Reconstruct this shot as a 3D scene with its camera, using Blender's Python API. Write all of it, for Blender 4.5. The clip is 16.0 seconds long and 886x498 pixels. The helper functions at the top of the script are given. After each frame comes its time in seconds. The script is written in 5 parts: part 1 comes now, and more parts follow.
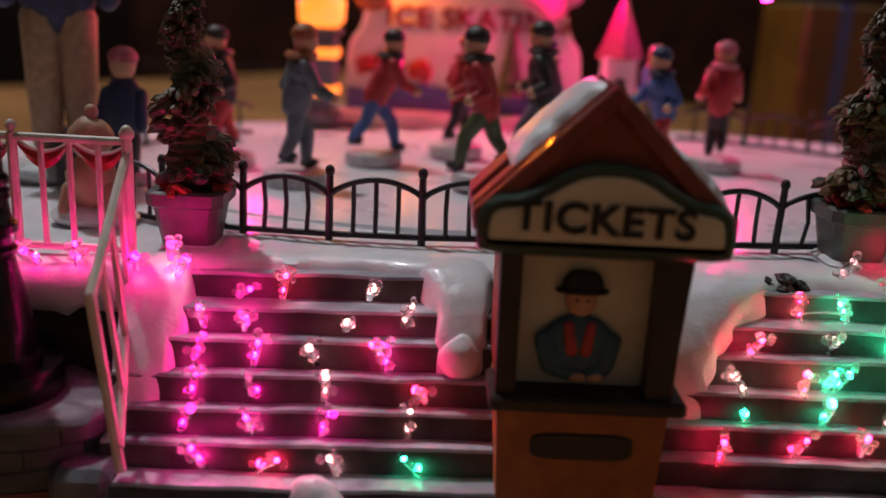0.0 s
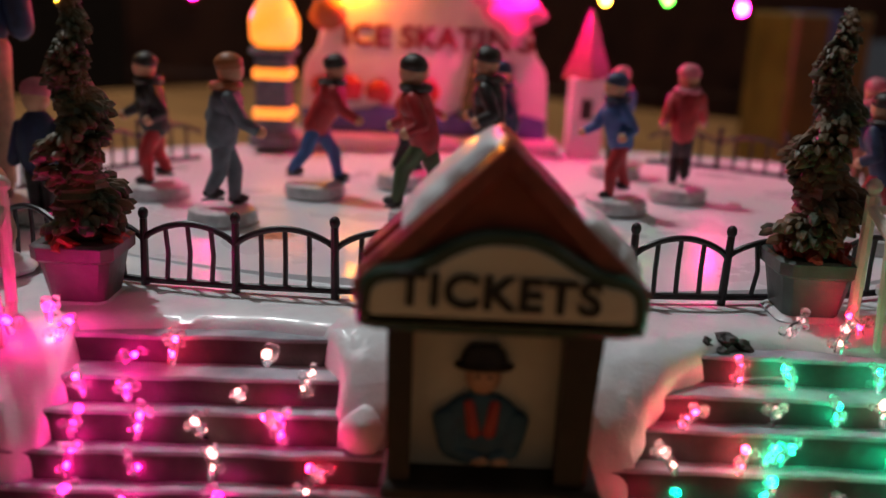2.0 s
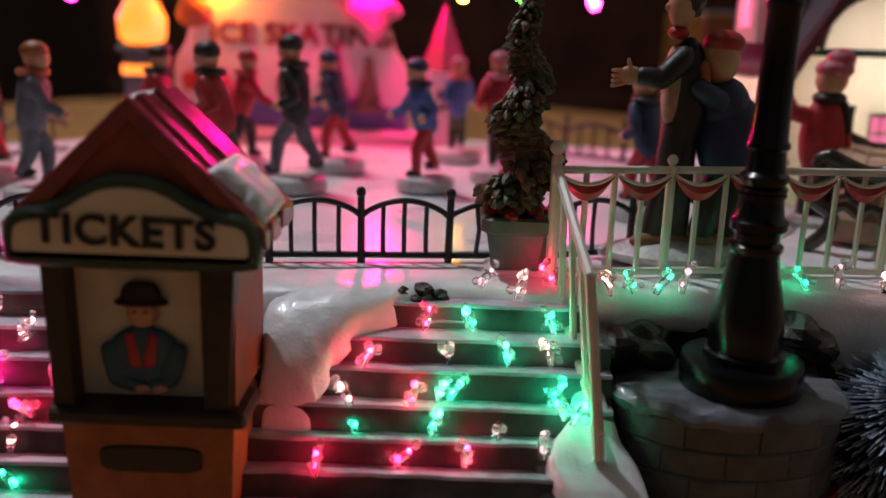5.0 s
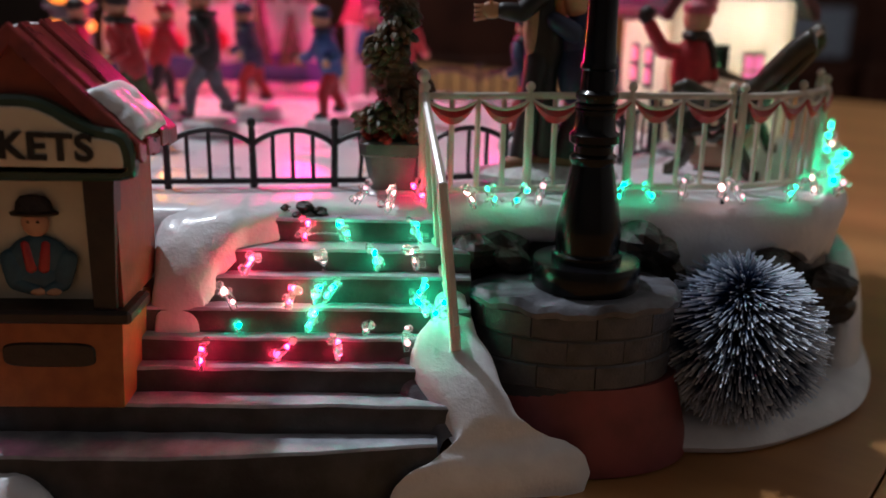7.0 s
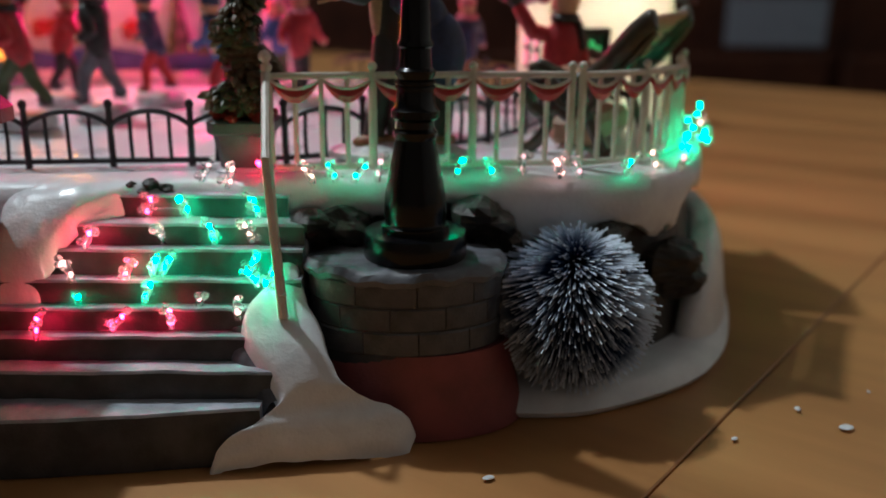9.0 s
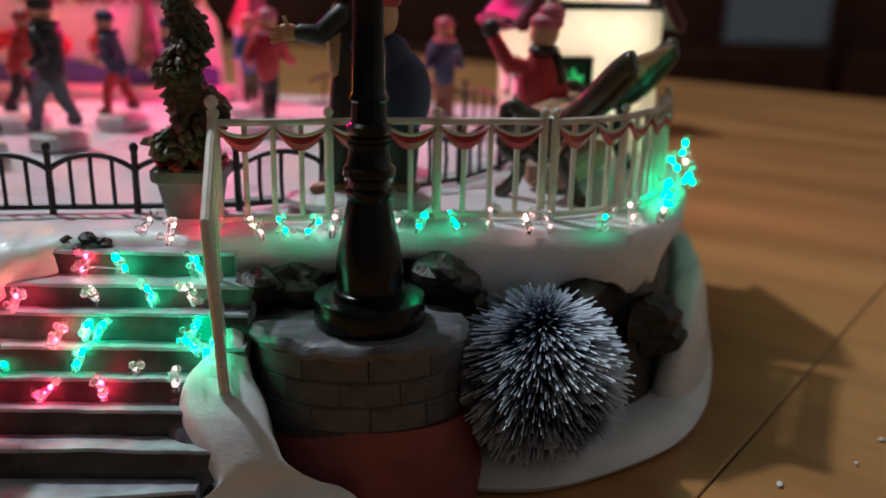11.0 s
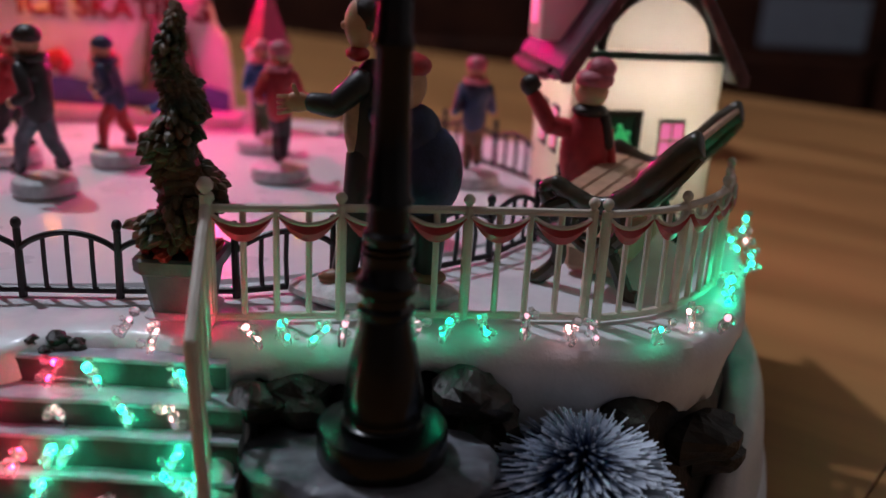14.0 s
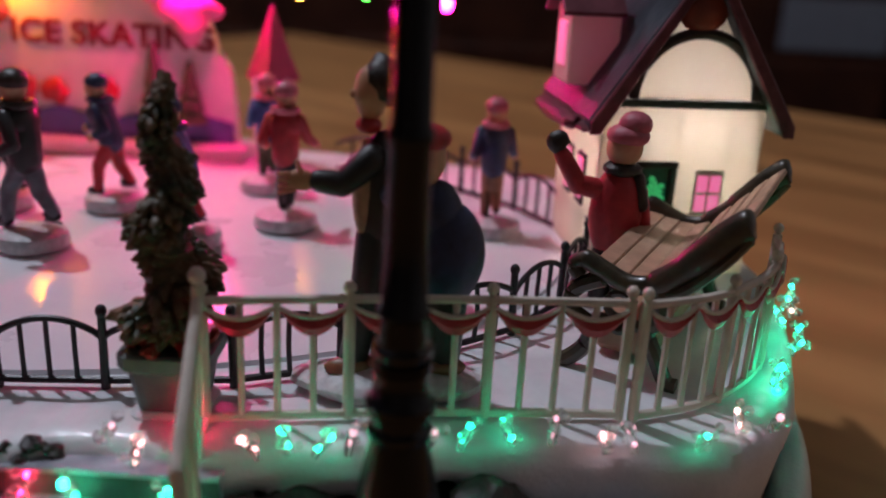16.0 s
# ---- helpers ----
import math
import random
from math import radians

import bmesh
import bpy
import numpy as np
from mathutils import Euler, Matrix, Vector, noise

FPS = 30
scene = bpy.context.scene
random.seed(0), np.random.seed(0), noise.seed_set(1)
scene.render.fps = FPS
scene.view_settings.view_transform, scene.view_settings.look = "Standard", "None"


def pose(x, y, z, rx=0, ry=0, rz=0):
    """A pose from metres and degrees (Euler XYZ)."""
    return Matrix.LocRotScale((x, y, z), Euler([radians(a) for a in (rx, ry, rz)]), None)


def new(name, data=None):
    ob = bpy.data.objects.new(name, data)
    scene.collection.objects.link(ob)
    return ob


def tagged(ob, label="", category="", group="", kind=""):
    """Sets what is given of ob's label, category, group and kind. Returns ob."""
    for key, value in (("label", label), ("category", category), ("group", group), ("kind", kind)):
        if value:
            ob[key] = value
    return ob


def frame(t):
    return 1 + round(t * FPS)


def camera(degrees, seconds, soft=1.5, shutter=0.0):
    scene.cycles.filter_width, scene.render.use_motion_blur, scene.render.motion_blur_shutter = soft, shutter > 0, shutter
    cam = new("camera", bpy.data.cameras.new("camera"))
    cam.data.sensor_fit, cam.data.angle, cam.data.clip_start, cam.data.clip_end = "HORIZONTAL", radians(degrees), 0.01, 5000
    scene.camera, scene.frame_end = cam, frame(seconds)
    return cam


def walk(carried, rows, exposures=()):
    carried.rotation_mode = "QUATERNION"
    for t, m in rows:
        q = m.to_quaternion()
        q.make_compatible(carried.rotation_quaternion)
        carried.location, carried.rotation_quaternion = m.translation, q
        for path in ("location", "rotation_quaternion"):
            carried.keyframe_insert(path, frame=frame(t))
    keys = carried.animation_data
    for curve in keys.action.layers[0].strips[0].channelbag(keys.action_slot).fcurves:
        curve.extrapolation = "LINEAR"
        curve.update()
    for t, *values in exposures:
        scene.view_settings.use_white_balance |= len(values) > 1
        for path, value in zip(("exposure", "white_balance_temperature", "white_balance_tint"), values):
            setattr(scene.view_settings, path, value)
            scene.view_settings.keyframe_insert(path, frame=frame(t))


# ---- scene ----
PATH = [
    (0, pose(-0.03147, -0.15921, 0.11917, 74.387, -2.783, -0.000)),
    (0.5, pose(-0.02932, -0.15453, 0.12151, 74.407, -2.734, -0.016)),
    (1, pose(-0.02630, -0.14794, 0.12380, 74.442, -2.729, -0.049)),
    (1.5, pose(-0.02019, -0.14591, 0.12481, 74.493, -2.551, 0.337)),
    (2, pose(-0.01045, -0.13868, 0.12694, 74.457, -2.475, 0.442)),
    (2.5, pose(0.00155, -0.13597, 0.12869, 74.260, -2.383, 0.670)),
    (3, pose(0.01677, -0.13929, 0.12906, 74.531, -2.199, 0.877)),
    (3.5, pose(0.02566, -0.14264, 0.13028, 74.520, -2.129, 0.924)),
    (4, pose(0.03537, -0.14624, 0.12997, 74.571, -2.058, 0.737)),
    (4.5, pose(0.04561, -0.14898, 0.12888, 74.729, -1.912, 0.799)),
    (4.7, pose(0.05070, -0.15247, 0.12523, 75.355, -1.836, 1.010)),
    (6.8, pose(0.07975, -0.18380, 0.11580, 73.660, -1.020, -1.077)),
    (7, pose(0.08191, -0.18381, 0.11487, 73.628, -1.065, -1.109)),
    (7.5, pose(0.09410, -0.18852, 0.11135, 73.779, -0.758, -1.156)),
    (8, pose(0.10591, -0.19293, 0.11093, 73.522, -0.608, -1.144)),
    (8.5, pose(0.11302, -0.19343, 0.11246, 73.365, -0.691, -1.254)),
    (9, pose(0.12499, -0.19467, 0.11231, 73.355, -0.537, -1.033)),
    (9.5, pose(0.12991, -0.19576, 0.11298, 73.166, -0.586, -1.093)),
    (10, pose(0.13301, -0.19056, 0.11714, 72.965, -0.766, -1.356)),
    (10.2, pose(0.13459, -0.18719, 0.11854, 72.959, -0.787, -1.326)),
    (12.3, pose(0.13558, -0.15357, 0.13478, 71.447, -2.061, -0.162)),
    (12.5, pose(0.13355, -0.15151, 0.13356, 71.648, -2.338, -0.274)),
    (13, pose(0.13474, -0.14630, 0.13486, 71.519, -2.531, 0.200)),
    (13.5, pose(0.13619, -0.13693, 0.13935, 71.363, -2.666, 0.624)),
    (14, pose(0.13220, -0.13251, 0.14267, 71.309, -2.791, 0.722)),
    (14.5, pose(0.13081, -0.12931, 0.14236, 71.293, -2.807, 0.817)),
    (15, pose(0.12929, -0.12284, 0.14685, 71.066, -2.721, 1.091)),
    (15.5, pose(0.12887, -0.11387, 0.15132, 70.925, -2.836, 1.173)),
    (16, pose(0.12942, -0.10593, 0.15456, 70.906, -2.864, 1.498)),
]

cam = camera(52.21, 16.0)
cam.data.dof.use_dof = True
cam.data.dof.focus_distance = 0.212
cam.data.dof.aperture_fstop = 8.6
walk(cam, PATH, [(0, -0.4, 6500, 15), (1.5, -0.36, 6500, 9), (2.5, -0.42, 6500, 8), (4.7, -0.24, 6400, 13), (6.8, 0.02, 6100, 14), (8.5, 0.07, 6100, 7), (10.2, 0.12, 6100, 3), (12.3, -0.2, 6000, 13), (16, -0.45, 5950, 20)])

# ---- light ----
world = bpy.data.worlds.new("room_air")
scene.world = world
world.use_nodes = True
world.node_tree.nodes["Background"].inputs[0].default_value = (0.05, 0.04, 0.03, 1)
world.node_tree.nodes["Background"].inputs[1].default_value = 0.08

CM = 0.01


def lamp(name, place, power, colour, size):
    data = bpy.data.lights.new(name, "POINT")
    data.energy, data.color, data.shadow_soft_size = power, colour, size * CM
    ob = new(name, data)
    ob.location = Vector(place) * CM
    return ob


lamp("ceiling_bulb", (-57, 60, 158), 60.0, (0.92, 0.97, 1.0), 3.5)
lamp("house_bulb", (19.9, 16.9, 10.6), 0.16, (1.0, 0.92, 0.8), 0.5)

# ---- materials ----


def mat(name, col, col2=None, rough=0.5, size=0.6, bump=0.15, metal=0.0, coat=0.0, fine=0.08, spread=0.5, island=0.0):
    """A painted or moulded surface: two colours mottled over size cm, fine grain over fine cm."""
    m = bpy.data.materials.new(name)
    m.use_nodes = True
    nt = m.node_tree
    p = nt.nodes["Principled BSDF"]
    p.inputs["Roughness"].default_value = rough
    p.inputs["Metallic"].default_value = metal
    p.inputs["Coat Weight"].default_value = coat
    p.inputs["Coat Roughness"].default_value = 0.15
    tc = nt.nodes.new("ShaderNodeTexCoord")
    n1 = nt.nodes.new("ShaderNodeTexNoise")
    n1.inputs["Scale"].default_value = 100.0 / size
    n1.inputs["Detail"].default_value = 6
    n2 = nt.nodes.new("ShaderNodeTexNoise")
    n2.inputs["Scale"].default_value = 100.0 / fine
    n2.inputs["Detail"].default_value = 3
    ramp = nt.nodes.new("ShaderNodeValToRGB")
    ramp.color_ramp.elements[0].position = 0.5 - spread / 3
    ramp.color_ramp.elements[1].position = 0.5 + spread / 3
    c2 = col2 or tuple(c * 0.72 for c in col)
    ramp.color_ramp.elements[0].color = (*c2, 1)
    ramp.color_ramp.elements[1].color = (*col, 1)
    nt.links.new(tc.outputs["Object"], n1.inputs["Vector"])
    nt.links.new(tc.outputs["Object"], n2.inputs["Vector"])
    nt.links.new(n1.outputs["Fac"], ramp.inputs["Fac"])
    out = ramp.outputs["Color"]
    if island:
        info = nt.nodes.new("ShaderNodeObjectInfo")
        hsv = nt.nodes.new("ShaderNodeHueSaturation")
        mr = nt.nodes.new("ShaderNodeMapRange")
        mr.inputs["To Min"].default_value, mr.inputs["To Max"].default_value = 1 - island, 1 + island
        nt.links.new(info.outputs["Random"], mr.inputs["Value"])
        nt.links.new(mr.outputs["Result"], hsv.inputs["Value"])
        nt.links.new(out, hsv.inputs["Color"])
        out = hsv.outputs["Color"]
    nt.links.new(out, p.inputs["Base Color"])
    rr = nt.nodes.new("ShaderNodeMapRange")
    rr.inputs["To Min"].default_value, rr.inputs["To Max"].default_value = max(0.03, rough - 0.1), min(1, rough + 0.12)
    nt.links.new(n1.outputs["Fac"], rr.inputs["Value"])
    nt.links.new(rr.outputs["Result"], p.inputs["Roughness"])
    mix = nt.nodes.new("ShaderNodeMath")
    mix.operation = "MULTIPLY_ADD"
    mix.inputs[1].default_value = 0.35
    nt.links.new(n2.outputs["Fac"], mix.inputs[0])
    nt.links.new(n1.outputs["Fac"], mix.inputs[2])
    b = nt.nodes.new("ShaderNodeBump")
    b.inputs["Strength"].default_value = bump
    b.inputs["Distance"].default_value = 0.0008
    nt.links.new(mix.outputs[0], b.inputs["Height"])
    nt.links.new(b.outputs["Normal"], p.inputs["Normal"])
    return m


def glow(name, col, strength):
    m = bpy.data.materials.new(name)
    m.use_nodes = True
    p = m.node_tree.nodes["Principled BSDF"]
    p.inputs["Base Color"].default_value = (*[0.3 + 0.5 * c for c in col], 1)
    p.inputs["Emission Color"].default_value = (*col, 1)
    p.inputs["Emission Strength"].default_value = strength
    p.inputs["Roughness"].default_value = 0.3
    return m


def glass(name, col=(1, 1, 1), rough=0.03):
    m = bpy.data.materials.new(name)
    m.use_nodes = True
    p = m.node_tree.nodes["Principled BSDF"]
    p.inputs["Base Color"].default_value = (*col, 1)
    p.inputs["Transmission Weight"].default_value = 1.0
    p.inputs["Roughness"].default_value = rough
    p.inputs["IOR"].default_value = 1.42
    return m


def translucent(name, col, col2):
    m = mat(name, col, col2, rough=0.55, size=1.6, bump=0.1)
    nt = m.node_tree
    p = nt.nodes["Principled BSDF"]
    tr = nt.nodes.new("ShaderNodeBsdfTranslucent")
    tr.inputs["Color"].default_value = (0.95, 0.91, 0.84, 1)
    mx = nt.nodes.new("ShaderNodeMixShader")
    mx.inputs["Fac"].default_value = 0.45
    nt.links.new(p.outputs[0], mx.inputs[1])
    nt.links.new(tr.outputs[0], mx.inputs[2])
    nt.links.new(mx.outputs[0], nt.nodes["Material Output"].inputs["Surface"])
    return m


SNOW = mat("painted_snow", (0.80, 0.81, 0.83), (0.66, 0.67, 0.70), 0.4, 1.1, 0.5, coat=0.3, fine=0.1)
ICE = mat("ice_sheet", (0.80, 0.80, 0.83), (0.70, 0.71, 0.76), 0.28, 3.0, 0.06, coat=0.4)
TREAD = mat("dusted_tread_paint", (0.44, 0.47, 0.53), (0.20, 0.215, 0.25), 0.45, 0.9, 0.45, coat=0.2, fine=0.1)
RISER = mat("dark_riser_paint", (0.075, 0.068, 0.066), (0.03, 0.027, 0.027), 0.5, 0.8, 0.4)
STONE = mat("grey_stone_paint", (0.16, 0.17, 0.195), (0.055, 0.056, 0.065), 0.45, 0.7, 0.45, coat=0.15)
BRICK = mat("grey_brick_paint", (0.085, 0.09, 0.105), (0.03, 0.032, 0.038), 0.42, 0.7, 0.8, coat=0.2, island=0.1)
MORTAR = mat("dark_joint", (0.05, 0.052, 0.06), None, 0.7, 0.3, 0.4)
ROCK = mat("brown_black_rock", (0.034, 0.025, 0.019), (0.010, 0.008, 0.007), 0.5, 0.8, 0.9)
REDPAINT = mat("dull_red_paint", (0.26, 0.06, 0.06), (0.17, 0.04, 0.042), 0.5, 1.0, 0.3)
IRON = mat("black_gloss_plastic", (0.006, 0.006, 0.007), (0.003, 0.003, 0.004), 0.2, 0.6, 0.1, coat=0.15)
IRON.node_tree.nodes["Principled BSDF"].inputs["Specular IOR Level"].default_value = 0.2
FENCE = mat("black_fence_plastic", (0.022, 0.02, 0.024), (0.012, 0.011, 0.013), 0.4, 0.4, 0.25)
WHITE = mat("ivory_plastic", (0.70, 0.64, 0.56), (0.58, 0.51, 0.43), 0.38, 0.7, 0.12, coat=0.2)
RED = mat("red_garland_paint", (0.55, 0.03, 0.03), (0.38, 0.015, 0.02), 0.3, 0.4, 0.15, coat=0.4)
ROOF = mat("brick_red_roof_paint", (0.30, 0.045, 0.035), (0.17, 0.022, 0.02), 0.3, 0.5, 0.35, coat=0.6)
GABLE = mat("rust_red_paint", (0.30, 0.055, 0.025), (0.19, 0.035, 0.018), 0.5, 0.7, 0.25)
ORANGE = mat("orange_brown_paint", (0.42, 0.13, 0.035), (0.30, 0.085, 0.025), 0.5, 0.5, 0.3)
CREAM = mat("cream_paint", (0.80, 0.71, 0.55), (0.70, 0.61, 0.46), 0.5, 0.9, 0.15)
GREENTRIM = mat("dark_green_paint", (0.02, 0.06, 0.035), (0.012, 0.035, 0.022), 0.35, 0.4, 0.2, coat=0.3)
DARKWOOD = mat("dark_brown_paint", (0.035, 0.02, 0.014), (0.018, 0.011, 0.009), 0.45, 0.4, 0.3)
BLACK = mat("black_lettering", (0.012, 0.011, 0.011), None, 0.5, 0.3, 0.1)
BLUECOAT = mat("petrol_blue_paint", (0.06, 0.14, 0.19), (0.04, 0.09, 0.13), 0.5, 0.4, 0.25)
NAVY = mat("navy_paint", (0.03, 0.045, 0.12), (0.018, 0.025, 0.06), 0.5, 0.4, 0.25)
SKYBLUE = mat("blue_paint", (0.06, 0.14, 0.38), (0.04, 0.09, 0.25), 0.5, 0.4, 0.25)
GREY = mat("grey_blue_paint", (0.16, 0.18, 0.21), (0.09, 0.10, 0.12), 0.5, 0.4, 0.25)
COATRED = mat("coat_red_paint", (0.50, 0.03, 0.035), (0.33, 0.018, 0.025), 0.45, 0.4, 0.25)
PINKHAT = mat("pink_paint", (0.60, 0.16, 0.20), (0.45, 0.09, 0.13), 0.5, 0.4, 0.2)
SKIN = mat("skin_paint", (0.66, 0.36, 0.22), (0.55, 0.27, 0.16), 0.5, 0.5, 0.1)
HAIR = mat("dark_hair_paint", (0.03, 0.018, 0.012), None, 0.45, 0.2, 0.5)
COATBLACK = mat("black_coat_paint", (0.025, 0.022, 0.022), (0.014, 0.013, 0.013), 0.45, 0.4, 0.3)
BEIGE = mat("beige_waistcoat_paint", (0.50, 0.33, 0.20), (0.36, 0.23, 0.14), 0.5, 0.25, 0.2)
SHOE = mat("tan_shoe_paint", (0.26, 0.13, 0.06), (0.16, 0.08, 0.04), 0.45, 0.4, 0.2)
MOSS = mat("green_trouser_paint", (0.08, 0.12, 0.05), (0.05, 0.08, 0.03), 0.5, 0.4, 0.2)
FROSTBASE = mat("glitter_snow_base", (0.62, 0.62, 0.62), (0.40, 0.40, 0.41), 0.4, 0.25, 0.5, fine=0.05)
TOPIARY = mat("topiary_paint", (0.15, 0.085, 0.04), (0.028, 0.045, 0.022), 0.5, 0.55, 0.7, spread=0.35)
REDFLOWER = mat("poinsettia_paint", (0.40, 0.035, 0.02), (0.20, 0.02, 0.012), 0.45, 0.3, 0.4)
POT = mat("plum_grey_pot_paint", (0.12, 0.10, 0.105), (0.07, 0.06, 0.062), 0.45, 0.6, 0.3)
POTGREEN = mat("green_grey_pot_paint", (0.075, 0.10, 0.09), (0.045, 0.06, 0.055), 0.45, 0.6, 0.3)
TAN = mat("tan_paint", (0.46, 0.28, 0.18), (0.34, 0.20, 0.125), 0.5, 0.5, 0.25)
STROLLERWOOD = mat("dark_bronze_paint", (0.06, 0.045, 0.022), (0.025, 0.02, 0.012), 0.35, 0.4, 0.35, coat=0.3)
LITWALL = translucent("lit_porcelain_wall", (0.82, 0.76, 0.64), (0.75, 0.67, 0.53))
SLATE = mat("dark_slate_roof", (0.05, 0.055, 0.07), (0.025, 0.027, 0.035), 0.45, 0.5, 0.6)
PLUM = mat("plum_roof_paint", (0.17, 0.04, 0.055), (0.10, 0.02, 0.03), 0.45, 0.5, 0.4)
SIGNBOARD = mat("white_signboard_paint", (0.72, 0.68, 0.66), (0.62, 0.57, 0.56), 0.5, 1.2, 0.2)
SIGNBLUE = mat("violet_blue_paint", (0.12, 0.12, 0.36), (0.08, 0.08, 0.24), 0.5, 0.8, 0.2)
LETTERRED = mat("dark_red_lettering", (0.25, 0.02, 0.03), None, 0.5, 0.3, 0.1)
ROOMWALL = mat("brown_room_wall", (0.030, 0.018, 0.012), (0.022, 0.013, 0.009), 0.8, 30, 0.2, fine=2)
# pale tones for walls out of view that bounce fill onto front faces
FILLWALL = mat("white_fill_wall", (0.78, 0.72, 0.64), (0.72, 0.66, 0.58), 0.8, 30, 0.2, fine=2)
SOFTFILLWALL = mat("beige_fill_wall", (0.30, 0.25, 0.21), (0.26, 0.215, 0.18), 0.8, 30, 0.2, fine=2)
CEILING = mat("ceiling_paint", (0.26, 0.24, 0.22), None, 0.8, 30, 0.2, fine=2)
CABINET = mat("dark_cabinet_wood", (0.045, 0.015, 0.008), (0.022, 0.008, 0.005), 0.6, 8, 0.2, fine=0.5)

for m in (CABINET, ROOMWALL):
    m.node_tree.nodes["Principled BSDF"].inputs["Specular IOR Level"].default_value = 0.08


def wood_top():
    m = mat("honey_wood_tabletop", (0.52, 0.25, 0.085), (0.31, 0.135, 0.042), 0.42, 4.5, 0.09, coat=0.2, fine=0.1, spread=0.42)
    nt = m.node_tree
    tc = nt.nodes["Texture Coordinate"]
    mp = nt.nodes.new("ShaderNodeMapping")
    mp.inputs["Scale"].default_value = (0.12, 1.0, 1.0)
    nt.links.new(tc.outputs["Object"], mp.inputs["Vector"])
    for n in nt.nodes:
        if n.type == "TEX_NOISE":
            nt.links.new(mp.outputs["Vector"], n.inputs["Vector"])
    return m


WOOD = wood_top()
PINK_LED = glow("pink_led", (1.0, 0.004, 0.25), 130)
RED_LED = glow("red_led", (1.0, 0.008, 0.07), 85)
GREEN_LED = glow("green_led", (0.004, 1.0, 0.42), 72)
SOFT_GREEN_LED = glow("soft_green_led", (0.006, 1.0, 0.42), 20)
CLEAR_LED = glow("warm_white_led", (1.0, 0.40, 0.36), 11)
DIM_LED = glow("dim_led", (1.0, 0.45, 0.52), 2.0)
COVER = glass("clear_plastic", (1, 1, 1), 0.06)
nt = COVER.node_tree
haze = nt.nodes.new("ShaderNodeBsdfTranslucent")
haze.inputs["Color"].default_value = (0.9, 0.9, 0.9, 1)
blend = nt.nodes.new("ShaderNodeMixShader")
blend.inputs["Fac"].default_value = 0.1
nt.links.new(nt.nodes["Principled BSDF"].outputs[0], blend.inputs[1])
nt.links.new(haze.outputs[0], blend.inputs[2])
nt.links.new(blend.outputs[0], nt.nodes["Material Output"].inputs["Surface"])
PINK_BULB = glow("pink_bulb", (1.0, 0.004, 0.19), 550)
SIGN_BULB = glow("strong_pink_bulb", (1.0, 0.004, 0.19), 1900)
ORANGE_BULB = glow("orange_bulb", (1.0, 0.24, 0.008), 420)
LANTERN = glow("orange_lantern_glass", (1.0, 0.24, 0.006), 2.2)
# pink of the bulb light on the sign is put into this colour
BALLOON = mat("pink_glow_paint", (0.75, 0.25, 0.42), (0.62, 0.16, 0.32), 0.4, 0.9, 0.2)
YELLOW_BULB = glow("yellow_bulb", (1.0, 0.36, 0.02), 110)
GREEN_BULB = glow("green_bulb", (0.1, 1.0, 0.05), 25)
GREENGLASS = glow("green_lit_pane", (0.02, 0.5, 0.12), 0.6)
PINKGLASS = glow("pink_lit_pane", (1.0, 0.15, 0.35), 1.0)

# ---- mesh building ----


